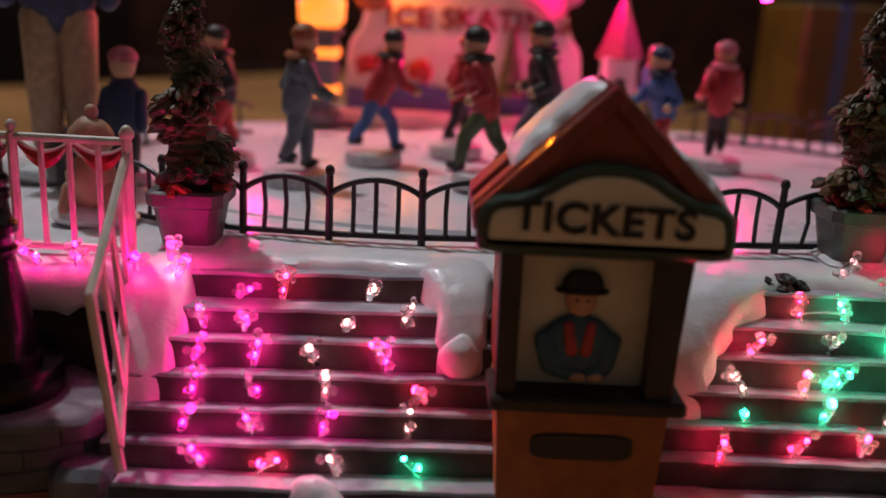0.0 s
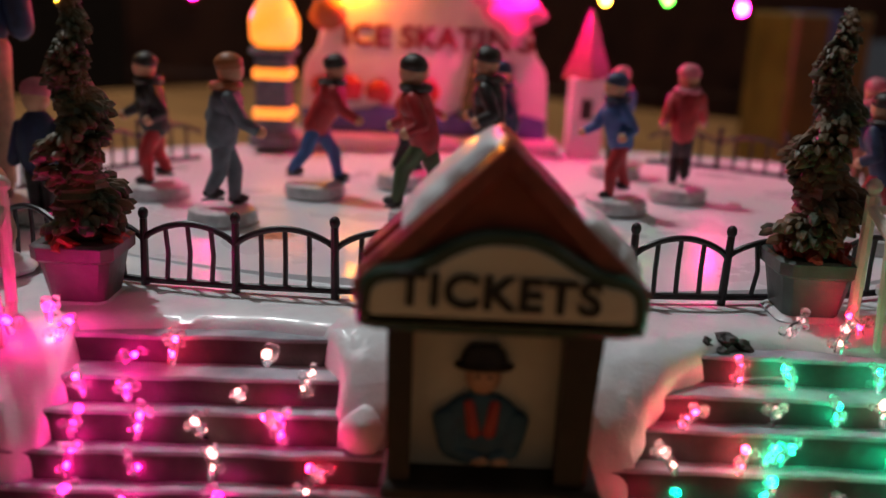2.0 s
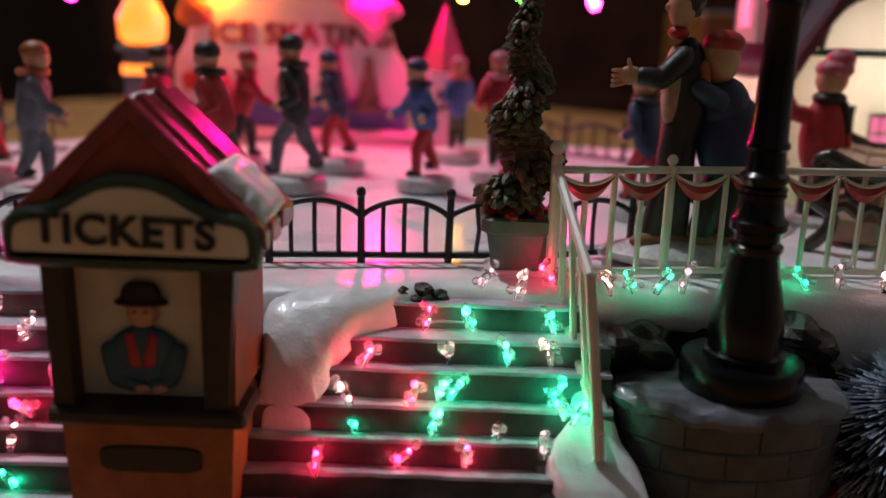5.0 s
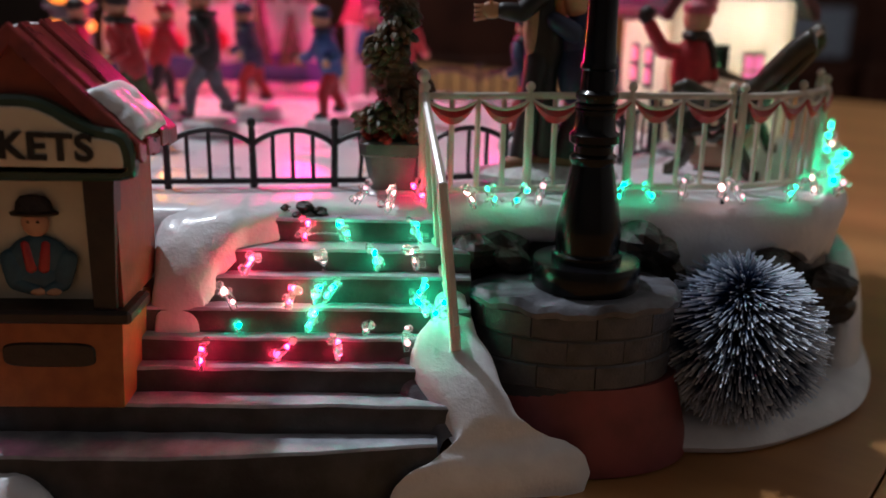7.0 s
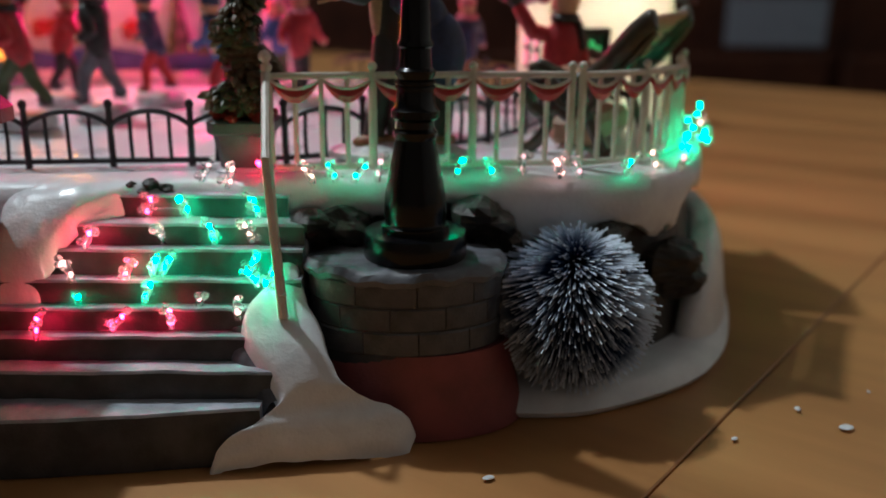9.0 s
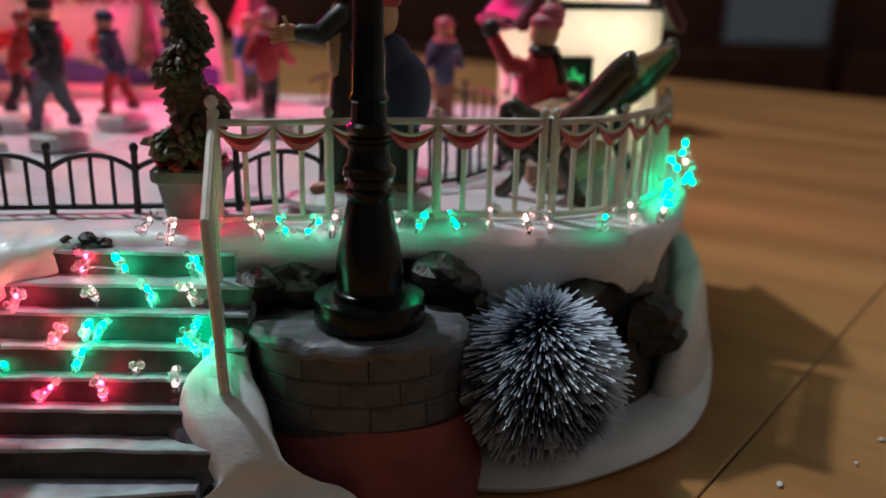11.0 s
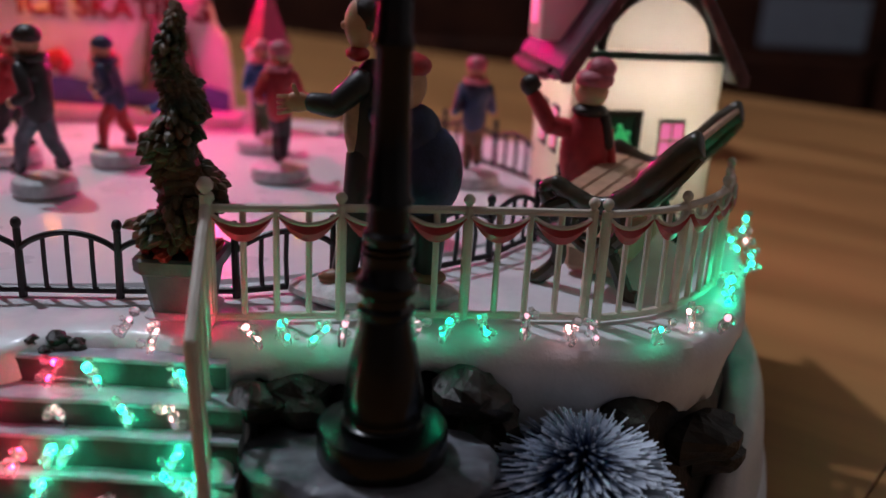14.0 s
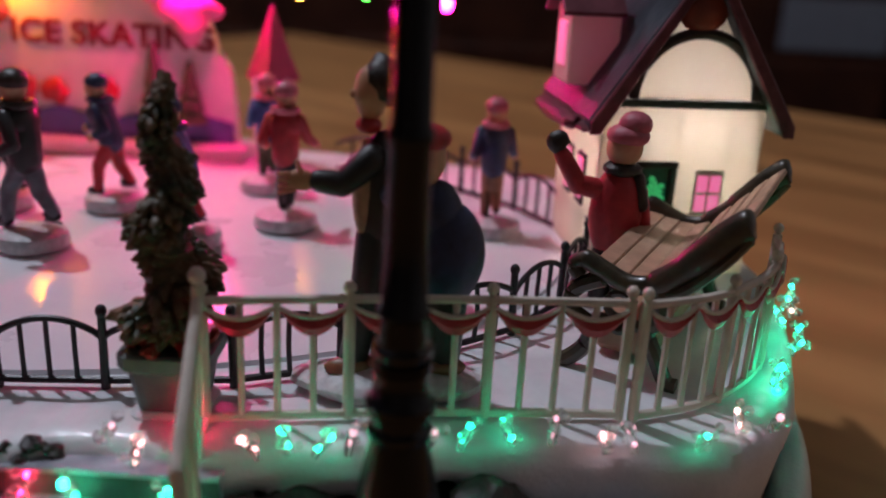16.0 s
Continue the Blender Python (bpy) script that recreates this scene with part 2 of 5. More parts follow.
class Geo:
    """Vertices, faces and material slots gathered in centimetres."""

    def __init__(self):
        self.v, self.f, self.m = [], [], []

    def add(self, verts, faces, slot=0):
        n = len(self.v)
        self.v += [tuple(p) for p in verts]
        self.f += [tuple(i + n for i in q) for q in faces]
        self.m += [slot] * len(faces)
        return self

    def box(self, c, size, rz=0.0, bevel=0.04, slot=0, turn=None):
        h = [s / 2 for s in size]
        b = min(bevel, *[x * 0.45 for x in h])
        r = turn or Matrix.Rotation(radians(rz), 3, "Z")
        verts, idx = [], {}
        for sx in (-1, 1):
            for sy in (-1, 1):
                for sz in (-1, 1):
                    for ax in range(3):
                        p = [sx * (h[0] - b), sy * (h[1] - b), sz * (h[2] - b)]
                        p[ax] = (sx, sy, sz)[ax] * h[ax]
                        idx[sx, sy, sz, ax] = len(verts)
                        verts.append(r @ Vector(p) + Vector(c))
        faces = []
        for ax in range(3):
            o = [a for a in range(3) if a != ax]
            for s in (-1, 1):
                q = []
                for a, d in ((-1, -1), (1, -1), (1, 1), (-1, 1)):
                    k = [0, 0, 0]
                    k[ax], k[o[0]], k[o[1]] = s, a, d
                    q.append(idx[(*k, ax)])
                faces.append(q)
        for ax in range(3):
            o = [a for a in range(3) if a != ax]
            for a in (-1, 1):
                for d in (-1, 1):
                    k0, k1 = [0, 0, 0], [0, 0, 0]
                    k0[ax], k1[ax] = -1, 1
                    k0[o[0]] = k1[o[0]] = a
                    k0[o[1]] = k1[o[1]] = d
                    faces.append([idx[(*k0, o[0])], idx[(*k1, o[0])], idx[(*k1, o[1])], idx[(*k0, o[1])]])
        for sx in (-1, 1):
            for sy in (-1, 1):
                for sz in (-1, 1):
                    faces.append([idx[sx, sy, sz, a] for a in range(3)])
        return self.add(verts, faces, slot)

    def tube(self, path, radii, seg=8, slot=0, closed=False, flat=1.0):
        pts = [Vector(p) for p in path]
        if not hasattr(radii, "__len__"):
            radii = [radii] * len(pts)
        n = len(pts)
        verts, up = [], Vector((0.03, 0.02, 1))
        for i, p in enumerate(pts):
            a = pts[(i - 1) % n] if closed or i else p
            b = pts[(i + 1) % n] if closed or i < n - 1 else p
            d = (b - a).normalized()
            if abs(d.dot(up.normalized())) > 0.93:
                side = d.cross(Vector((0, 1, 0.02))).normalized()
            else:
                side = d.cross(up).normalized()
            nor = side.cross(d)
            for k in range(seg):
                w = 2 * math.pi * k / seg
                verts.append(p + (side * math.cos(w) + nor * math.sin(w) * flat) * radii[i])
        faces = []
        for i in range(n if closed else n - 1):
            j = (i + 1) % n
            for k in range(seg):
                faces.append((i * seg + k, i * seg + (k + 1) % seg, j * seg + (k + 1) % seg, j * seg + k))
        if not closed:
            faces.append(tuple(range(seg))[::-1])
            faces.append(tuple((n - 1) * seg + k for k in range(seg)))
        return self.add(verts, faces, slot)

    def lathe(self, prof, c=(0, 0, 0), seg=32, slot=0, turn=None):
        verts = []
        for r, z in prof:
            for k in range(seg):
                w = 2 * math.pi * k / seg
                p = Vector((r * math.cos(w), r * math.sin(w), z))
                verts.append((turn @ p if turn else p) + Vector(c))
        faces = []
        for i in range(len(prof) - 1):
            for k in range(seg):
                faces.append((i * seg + k, i * seg + (k + 1) % seg, (i + 1) * seg + (k + 1) % seg, (i + 1) * seg + k))
        faces.append(tuple(range(seg))[::-1])
        faces.append(tuple((len(prof) - 1) * seg + k for k in range(seg)))
        return self.add(verts, faces, slot)

    def ell(self, c, r, seg=14, rings=9, slot=0, turn=None, lumps=0.0, lump_size=1.0):
        if not hasattr(r, "__len__"):
            r = (r, r, r)
        verts = []
        for i in range(1, rings):
            a = math.pi * i / rings
            for k in range(seg):
                w = 2 * math.pi * k / seg
                verts.append(Vector((math.sin(a) * math.cos(w), math.sin(a) * math.sin(w), math.cos(a))))
        verts += [Vector((0, 0, 1)), Vector((0, 0, -1))]
        res = []
        for d in verts:
            s = 1.0
            p = Vector((d.x * r[0], d.y * r[1], d.z * r[2]))
            if lumps:
                s += lumps * noise.noise((Vector(c) + p) / lump_size)
            p *= s
            res.append((turn @ p if turn else p) + Vector(c))
        faces = []
        for i in range(rings - 2):
            for k in range(seg):
                faces.append((i * seg + k, (i + 1) * seg + k, (i + 1) * seg + (k + 1) % seg, i * seg + (k + 1) % seg))
        t, b = len(verts) - 2, len(verts) - 1
        for k in range(seg):
            faces.append((t, k, (k + 1) % seg))
            faces.append((b, (rings - 2) * seg + (k + 1) % seg, (rings - 2) * seg + k))
        return self.add(res, faces, slot)

    def limb(self, p0, p1, r0, r1, slot=0, seg=10):
        p0, p1 = Vector(p0), Vector(p1)
        d = (p1 - p0).normalized()
        path = [p0 - d * r0 * 0.9, p0 - d * r0 * 0.5, p0, (p0 + p1) / 2, p1, p1 + d * r1 * 0.5, p1 + d * r1 * 0.9]
        return self.tube(path, [r0 * 0.3, r0 * 0.82, r0, (r0 + r1) / 2 * 1.03, r1, r1 * 0.82, r1 * 0.3], seg, slot)

    def loft(self, rings, slot=0, cap0=True, cap1=True):
        n = len(rings[0])
        verts = [p for r in rings for p in r]
        faces = []
        for i in range(len(rings) - 1):
            for k in range(n):
                faces.append((i * n + k, i * n + (k + 1) % n, (i + 1) * n + (k + 1) % n, (i + 1) * n + k))
        if cap0:
            faces.append(tuple(range(n))[::-1])
        if cap1:
            faces.append(tuple((len(rings) - 1) * n + k for k in range(n)))
        return self.add(verts, faces, slot)

    def plate(self, outline, y0, y1, bevel=0.05, slot=0):
        """An upright plate with its outline in x, z, from y0 (front) to y1 (back)."""
        inner = inset([(x, z) for x, z in outline], bevel)
        rings = [[(x, y0, z) for x, z in inner], [(x, y0 + bevel, z) for x, z in outline],
                 [(x, y1 - bevel, z) for x, z in outline], [(x, y1, z) for x, z in inner]]
        return self.loft(rings, slot)


def inset(poly, d):
    """A closed outline moved inwards by d (counterclockwise outlines)."""
    out, n = [], len(poly)
    area = sum(poly[i][0] * poly[(i + 1) % n][1] - poly[(i + 1) % n][0] * poly[i][1] for i in range(n))
    sg = 1 if area > 0 else -1
    for i in range(n):
        a, b = Vector(poly[i - 1]), Vector(poly[(i + 1) % n])
        t = (b - a)
        t = t.normalized() if t.length > 1e-9 else Vector((1, 0))
        nrm = Vector((-t.y, t.x)) * sg
        out.append((poly[i][0] + nrm.x * d, poly[i][1] + nrm.y * d))
    return out


def curve_points(pts, steps=6, closed=False):
    """Points on a smooth curve through pts."""
    res, n = [], len(pts)
    for i in range(n if closed else n - 1):
        p = [Vector(pts[j % n] if closed else pts[min(max(j, 0), n - 1)]) for j in (i - 1, i, i + 1, i + 2)]
        for s in range(steps):
            t = s / steps
            res.append(0.5 * (2 * p[1] + (p[2] - p[0]) * t + (2 * p[0] - 5 * p[1] + 4 * p[2] - p[3]) * t ** 2
                              + (3 * p[1] - p[0] - 3 * p[2] + p[3]) * t ** 3))
    if not closed:
        res.append(Vector(pts[-1]))
    return res


def mesh_of(name, geo, mats, smooth=True):
    me = bpy.data.meshes.new(name)
    me.from_pydata([(x * CM, y * CM, z * CM) for x, y, z in geo.v], [], geo.f)
    for m in (mats if isinstance(mats, (list, tuple)) else [mats]):
        me.materials.append(m)
    me.polygons.foreach_set("material_index", geo.m)
    me.polygons.foreach_set("use_smooth", [smooth] * len(me.polygons))
    me.update()
    if smooth:
        me.set_sharp_from_angle(angle=radians(42))
    return me


def part(name, geo, mats, parent=None, label="", smooth=True, kind="", at=None):
    """Links geo as one mesh object under a thing; its centimetres are the thing's own."""
    me = geo if isinstance(geo, bpy.types.Mesh) else mesh_of(name, geo, mats, smooth)
    ob = new(name, me)
    if parent:
        ob.parent = parent
    if at is not None:
        ob.matrix_local = at
    return tagged(ob, label=label, kind=kind)


def thing(name, place, label, category, group="", kind="", rz=0.0):
    ob = new(name)
    ob.empty_display_size = 0.01
    ob.matrix_world = pose(place[0] * CM, place[1] * CM, place[2] * CM, 0, 0, rz)
    return tagged(ob, label, category, group, kind)


def solid(name, place, geo, mats, label, category, group="", kind="", rz=0.0, smooth=True):
    """A thing that is one mesh."""
    ob = new(name, mesh_of(name, geo, mats, smooth))
    ob.matrix_world = pose(place[0] * CM, place[1] * CM, place[2] * CM, 0, 0, rz)
    return tagged(ob, label, category, group, kind)


def lettering(text, width, height, depth, mtl, parent, at, spacing=1.0):
    cu = bpy.data.curves.new("lettering", "FONT")
    cu.body, cu.align_x, cu.align_y = text, "CENTER", "CENTER"
    cu.extrude, cu.offset, cu.space_character = 0.05, 0.028, spacing
    tmp = new("lettering", cu)
    me = bpy.data.meshes.new_from_object(tmp.evaluated_get(bpy.context.evaluated_depsgraph_get()))
    bpy.data.objects.remove(tmp)
    xs, ys = [v.co.x for v in me.vertices], [v.co.y for v in me.vertices]
    cx, cy = (min(xs) + max(xs)) / 2, (min(ys) + max(ys)) / 2
    sx, sy = width / (max(xs) - min(xs)), height / (max(ys) - min(ys))
    for v in me.vertices:
        v.co = Vector(((v.co.x - cx) * sx * CM, (v.co.y - cy) * sy * CM, v.co.z / 0.05 * depth * CM))
    me.materials.clear()
    me.materials.append(mtl)
    ob = new("lettering", me)
    ob.parent = parent
    ob.matrix_local = at
    return ob


# ---- room and table ----
solid("floor", (0, 0, -75), Geo().box((0, 60, -2), (520, 520, 4)), CABINET, "dark wooden room floor under the table", "floor", kind="structure")
# added walls: white east set close and beige south reflect fill light
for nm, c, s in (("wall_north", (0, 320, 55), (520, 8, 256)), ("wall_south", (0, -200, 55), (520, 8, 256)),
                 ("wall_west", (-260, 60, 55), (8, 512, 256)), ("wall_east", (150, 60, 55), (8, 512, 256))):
    solid(nm, (0, 0, 0), Geo().box(c, s), FILLWALL if nm == "wall_east" else SOFTFILLWALL if nm == "wall_south" else ROOMWALL, "plain added wall closing the room, pale east and south for bounced fill", "wall", kind="structure")
solid("ceiling", (0, 60, 185), Geo().box((0, 0, 2), (520, 520, 4)), CEILING, "plain ceiling of the dim room", "ceiling", kind="structure")

table = thing("table", (0, 0, 0), "honey-brown wooden table with scratches and paint flecks", "table", rz=-38)
for k in range(6):
    x0 = -93.3 + 27 * k
    part("plank", Geo().box((x0 + 13.5, 23, -1.3), (26.94, 147, 2.5), bevel=0.04), WOOD, table, smooth=False)
for x in (-86, 61):
    for y in (-43, 89):
        part("leg", Geo().box((x, y, -38.5), (6, 6, 72), bevel=0.5), WOOD, table, smooth=False)
part("apron", Geo().box((-12.3, 23, -6), (152, 137, 7), bevel=0.3), WOOD, table, smooth=False)

random.seed(4)
for x, y, r in ((20.43, 1.15, 0.13), (23.64, 1.77, 0.24), (22.74, 2.85, 0.15), (14.02, -0.71, 0.17), (26.5, 5.2, 0.12), (25.2, 3.9, 0.08)):
    g = Geo().ell((0, 0, 0.03), (r, r * 0.6, 0.04), 9, 5, lumps=0.5, lump_size=0.15)
    solid("paint_flake", (x, y, 0), g, SNOW, "tiny white paint flake lying on the tabletop", "flake", "flakes on the table", rz=random.uniform(0, 180))

# dark furniture behind the table
cab = thing("sideboard", (40, 155, -75), "tall dark red-brown cabinet with a pale pane behind the table", "cabinet")
part("body", Geo().box((0, 14, 70), (200, 30, 140), bevel=1), CABINET, cab, smooth=False)
part("cornice", Geo().box((0, 12, 141), (208, 38, 4), bevel=1.5), CABINET, cab, smooth=False)
for k in range(4):
    d = part("door", Geo().box((-75 + 50 * k, -2.2, 40), (47, 3, 66), bevel=0.8), CABINET, cab, smooth=False)
    part("knob", Geo().ell((-57 + 50 * k, -4.6, 42), 1.4), IRON, d, "black round knob")
part("pane", Geo().box((38, -1.6, 79), (19, 1, 9), bevel=0.3), GREY, cab, "pale bluish pane", smooth=False)
part("frame", Geo().box((38, -1.2, 79), (25, 1, 15), bevel=0.4), CABINET, cab, smooth=False)
dish = thing("bowl", (66, 66, 0), "white round bowl upside down on the tabletop", "bowl")
part("shell", Geo().lathe([(4.6, 0), (4.7, 0.3), (4.3, 2.4), (2.9, 4.0), (1.6, 4.6), (0.3, 4.7)], seg=32), SNOW, dish)
part("foot", Geo().lathe([(1.7, 4.5), (1.7, 5.0), (1.4, 5.0), (1.3, 4.7)], seg=24), SNOW, dish)

pc = thing("parcel", (26.0, 56, 0), "dull yellow wrapped parcel on the table behind the rink", "parcel", rz=14)
part("box", Geo().box((0, 0, 6.4), (6.5, 6, 12.8), bevel=0.3), mat("dull_yellow_paper", (0.15, 0.085, 0.01), (0.09, 0.05, 0.006), 0.4, 2, 0.2), pc, smooth=False)
part("ribbon", Geo().box((0, 0, 6.42), (1.0, 6.1, 12.9), bevel=0.02), SKYBLUE, pc, "blue ribbon", smooth=False)

# ---- moulded village base ----


def plat_z(x):
    return 6.0 + min(0.0, 0.03 * (x + 2))


base = thing("village_base", (0, 0, 0), "moulded miniature plaza with snowy terrace, grey steps and dark rock sides", "ornament base")
TERRACE = curve_points([(-8.9, 3.9), (-7.6, 4.15), (-6.2, 4.32), (-4.6, 4.28), (-3.3, 3.95), (-1.5, 3.78), (1.5, 3.6), (3.4, 3.5), (4.6, 3.8), (5.6, 4.3), (7.2, 4.4), (8.5, 4.1), (10, 4.3), (13, 4.72), (16, 5.0), (18.4, 5.25), (19.7, 6.0),
                        (20.8, 7.6), (21.7, 10.2), (22.4, 13), (22.7, 17), (21.5, 22), (17, 27), (8, 29.5), (-4, 29.5), (-14, 27),
                        (-20, 22), (-22.5, 16), (-22.3, 12), (-21.0, 7), (-18.7, 4.4), (-15, 3.6), (-10.6, 3.3)], 14, True)
TERRACE = [(p[0], p[1]) for p in TERRACE]


SNOW_HEM = ((-30, 4.6), (-10, 4.9), (8.6, 4.7), (9.5, 5.05), (10.6, 4.75), (11.6, 5.0), (13.2, 5.25), (14.0, 5.1), (14.5, 4.2), (15.0, 3.7), (16.4, 3.6), (17.0, 4.35), (18.2, 4.55), (19.3, 4.2), (19.9, 4.3), (20.4, 5.2), (21.2, 5.1), (22.0, 4.2), (30, 4.4))


def snow_hem(x, y):
    """The height of the ragged lower edge of the terrace snow."""
    if y > 13:
        return 4.5 + 0.5 * noise.noise((x * 0.4, y * 0.4, 3))
    z = float(np.interp(x, [q[0] for q in SNOW_HEM], [q[1] for q in SNOW_HEM]))
    return z + 0.28 * noise.noise((x * 1.7, y * 1.7, 6.0)) + 0.14 * noise.noise((x * 4.5, y * 4.5, 2.0))


rings = []
for d, u, z in ((0.75, 0.05, 0), (0.22, 0.0, 0), (0.04, 0.1, 0), (-0.04, 0.35, 0), (-0.06, 0.65, 0), (-0.03, 0.95, 0), (0.1, 0, 5.84), (0.32, 0, 5.97), (0.8, 0, 6.0)):
    ring = []
    for x, y in inset(TERRACE, d):
        w = noise.noise((x * 1.2, y * 1.2, u * 2 + 4)) * 0.09 + noise.noise((x * 3.6, y * 3.6, u * 5)) * 0.035
        h = snow_hem(x, y)
        ring.append((x + w * 0.4, y + w * (1 if d < 0.3 else 0), (z or h + u * (5.6 - h)) + plat_z(x) - 6.0))
    rings.append(ring)
part("snow_terrace", Geo().loft(rings), SNOW, base, "glossy white painted snow")
g = Geo()
rings = []
for d, z in ((-0.25, 0.0), (0.05, 0.9), (0.25, 2.2), (0.3, 3.4), (0.5, 4.2), (0.9, 5.0)):
    ring = []
    for i, (x, y) in enumerate(inset(TERRACE, d)):
        n = noise.noise((x * 0.9, y * 0.9, z * 1.1)) * 0.35 + noise.noise((x * 2.6, y * 2.6, z * 2.0)) * 0.14
        ring.append((x + n, y + n, z))
    rings.append(ring)
part("rock_wall", g.loft(rings), ROCK, base, "dark brown craggy rock")
APRON = [(p[0], p[1]) for p in curve_points([(10.5, 4.5), (12.2, 2.3), (14.4, 2.35), (16.6, 2.4), (18.6, 3.3), (20.4, 4.6), (21.6, 6.3), (22.5, 8.4), (23.4, 11.5), (23.9, 15), (22.5, 22),
                                             (17, 28), (16, 20), (17, 10), (13, 6)], 6, True)]
part("snow_apron", Geo().loft([[(x, y, z) for x, y in inset(APRON, d)] for d, z in ((0.05, 0.0), (-0.1, 0.2), (0.1, 0.5), (0.5, 0.68), (1.2, 0.75))]), SNOW, base)
APRON_L = [(-x - 1.2, y) for x, y in APRON][::-1]
part("snow_apron", Geo().loft([[(x, y, z) for x, y in inset(APRON_L, d)] for d, z in ((0.05, 0.0), (-0.1, 0.2), (0.1, 0.5), (0.5, 0.68), (1.2, 0.75))]), SNOW, base)

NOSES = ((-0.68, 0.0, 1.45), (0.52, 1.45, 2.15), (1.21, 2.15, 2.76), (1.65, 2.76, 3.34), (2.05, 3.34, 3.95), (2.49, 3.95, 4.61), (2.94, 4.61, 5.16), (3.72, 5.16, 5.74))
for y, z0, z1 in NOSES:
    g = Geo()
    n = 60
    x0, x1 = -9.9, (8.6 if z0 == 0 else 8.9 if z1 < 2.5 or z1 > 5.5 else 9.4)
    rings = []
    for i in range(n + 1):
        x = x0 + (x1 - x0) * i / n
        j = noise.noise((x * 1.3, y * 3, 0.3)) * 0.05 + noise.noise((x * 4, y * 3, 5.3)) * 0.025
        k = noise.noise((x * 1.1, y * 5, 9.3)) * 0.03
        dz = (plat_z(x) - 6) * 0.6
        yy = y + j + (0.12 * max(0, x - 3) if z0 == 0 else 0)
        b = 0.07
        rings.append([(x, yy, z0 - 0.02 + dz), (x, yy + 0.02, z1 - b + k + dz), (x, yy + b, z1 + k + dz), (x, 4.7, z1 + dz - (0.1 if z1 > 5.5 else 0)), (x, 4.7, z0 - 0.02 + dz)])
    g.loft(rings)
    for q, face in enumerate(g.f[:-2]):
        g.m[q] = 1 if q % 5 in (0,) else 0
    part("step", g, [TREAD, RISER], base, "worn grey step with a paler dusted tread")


def drift(spines, area, n=80, floor=-0.3, flat=2.0, label=""):
    """Painted snow laid along spines of (x, y, z, half width): rounded ridges joined to one smooth sheet."""
    x0, x1, y0, y1 = area
    bumps = [q for s in spines for q in curve_points(s, 9)]
    bumps = np.array([tuple(q) for q in bumps])
    xs, ys = np.linspace(x0, x1, n + 1), np.linspace(y0, y1, n + 1)
    X, Y = np.meshgrid(xs, ys, indexing="ij")
    d2 = ((X[..., None] - bumps[:, 0]) ** 2 + (Y[..., None] - bumps[:, 1]) ** 2) / bumps[:, 3] ** 2
    h = (bumps[:, 2] - 1.1 * d2 ** flat).max(-1)
    for _ in range(7):
        h[1:-1, 1:-1] = (h[1:-1, 1:-1] * 2 + h[2:, 1:-1] + h[:-2, 1:-1] + h[1:-1, 2:] + h[1:-1, :-2]) / 6
    h = np.maximum(h, floor - 0.5)
    vs = [(xs[a], ys[c], h[a, c] + 0.14 * noise.noise((xs[a] * 1.1, ys[c] * 1.1, 1)) + 0.06 * noise.noise((xs[a] * 2.6, ys[c] * 2.6, 4)) - 0.07 * abs(noise.noise((xs[a] * 5, ys[c] * 5, 7))))
          for a in range(n + 1) for c in range(n + 1)]
    fs = []
    for a in range(n):
        for c in range(n):
            q = (a * (n + 1) + c, (a + 1) * (n + 1) + c, (a + 1) * (n + 1) + c + 1, a * (n + 1) + c + 1)
            if max(vs[k][2] for k in q) > floor:
                fs.append(q)
    return part("snow_drift", Geo().add(vs, fs), SNOW, base, label)


STAIR_SNOW = ((8.6, 9.4, 3.6, 3.6, 4.75), (8.5, 9.45, 3.15, 3.15, 4.66), (8.47, 9.38, 2.3, 2.3, 3.92), (7.98, 9.75, 1.72, 1.85, 3.36), (8.03, 10.1, 1.2, 1.35, 2.88), (8.55, 10.3, 0.68, 0.85, 2.36),
              (9.0, 10.7, 0.3, 0.6, 1.84), (8.75, 11.35, 0.06, 0.72, 1.42), (8.2, 11.95, -0.14, 0.85, 1.14), (7.65, 12.2, -0.34, 0.8, 0.94), (7.42, 12.1, -0.4, 0.62, 0.62), (7.38, 11.95, -0.45, 0.5, 0.3), (7.36, 11.85, -0.42, 0.45, -0.04))


def poured(name, rows, m, label, grow=0.0, sink=0.0, n=30):
    """A thick painted sheet poured down the stair side; each row: left and right x, left and right y, height."""
    vs, fs = [], []
    line = curve_points(rows, 7)
    for v, q in enumerate(line):
        wob = 0.09 * noise.noise((q[4] * 2.1, 3.0, 0.5)), 0.09 * noise.noise((q[4] * 2.3, 8.0, 0.5))
        for i in range(n + 1):
            u = i / n
            c = 2 * u - 1
            x = q[0] - grow + wob[0] + (q[1] + grow * 0.3 + wob[1] - q[0] + grow) * (0.5 + 0.5 * math.copysign(abs(c) ** 0.85, c))
            y = q[2] + (q[3] - q[2]) * u
            z = q[4] + 0.16 - 0.2 * c * c - 0.55 * abs(c) ** 14 - sink
            z += 0.07 * noise.noise((x * 1.3, y * 1.3, 2)) + 0.03 * noise.noise((x * 4, y * 4, 5))
            vs.append((x, y - 0.12 * (1 - c * c) * min(1, max(0, (1.3 - q[4]) / 0.5)), z))
    k = n + 1
    for v in range(len(line) - 1):
        for i in range(n):
            fs.append((v * k + i, (v + 1) * k + i, (v + 1) * k + i + 1, v * k + i + 1))
    return part(name, Geo().add(vs, fs), m, base, label)


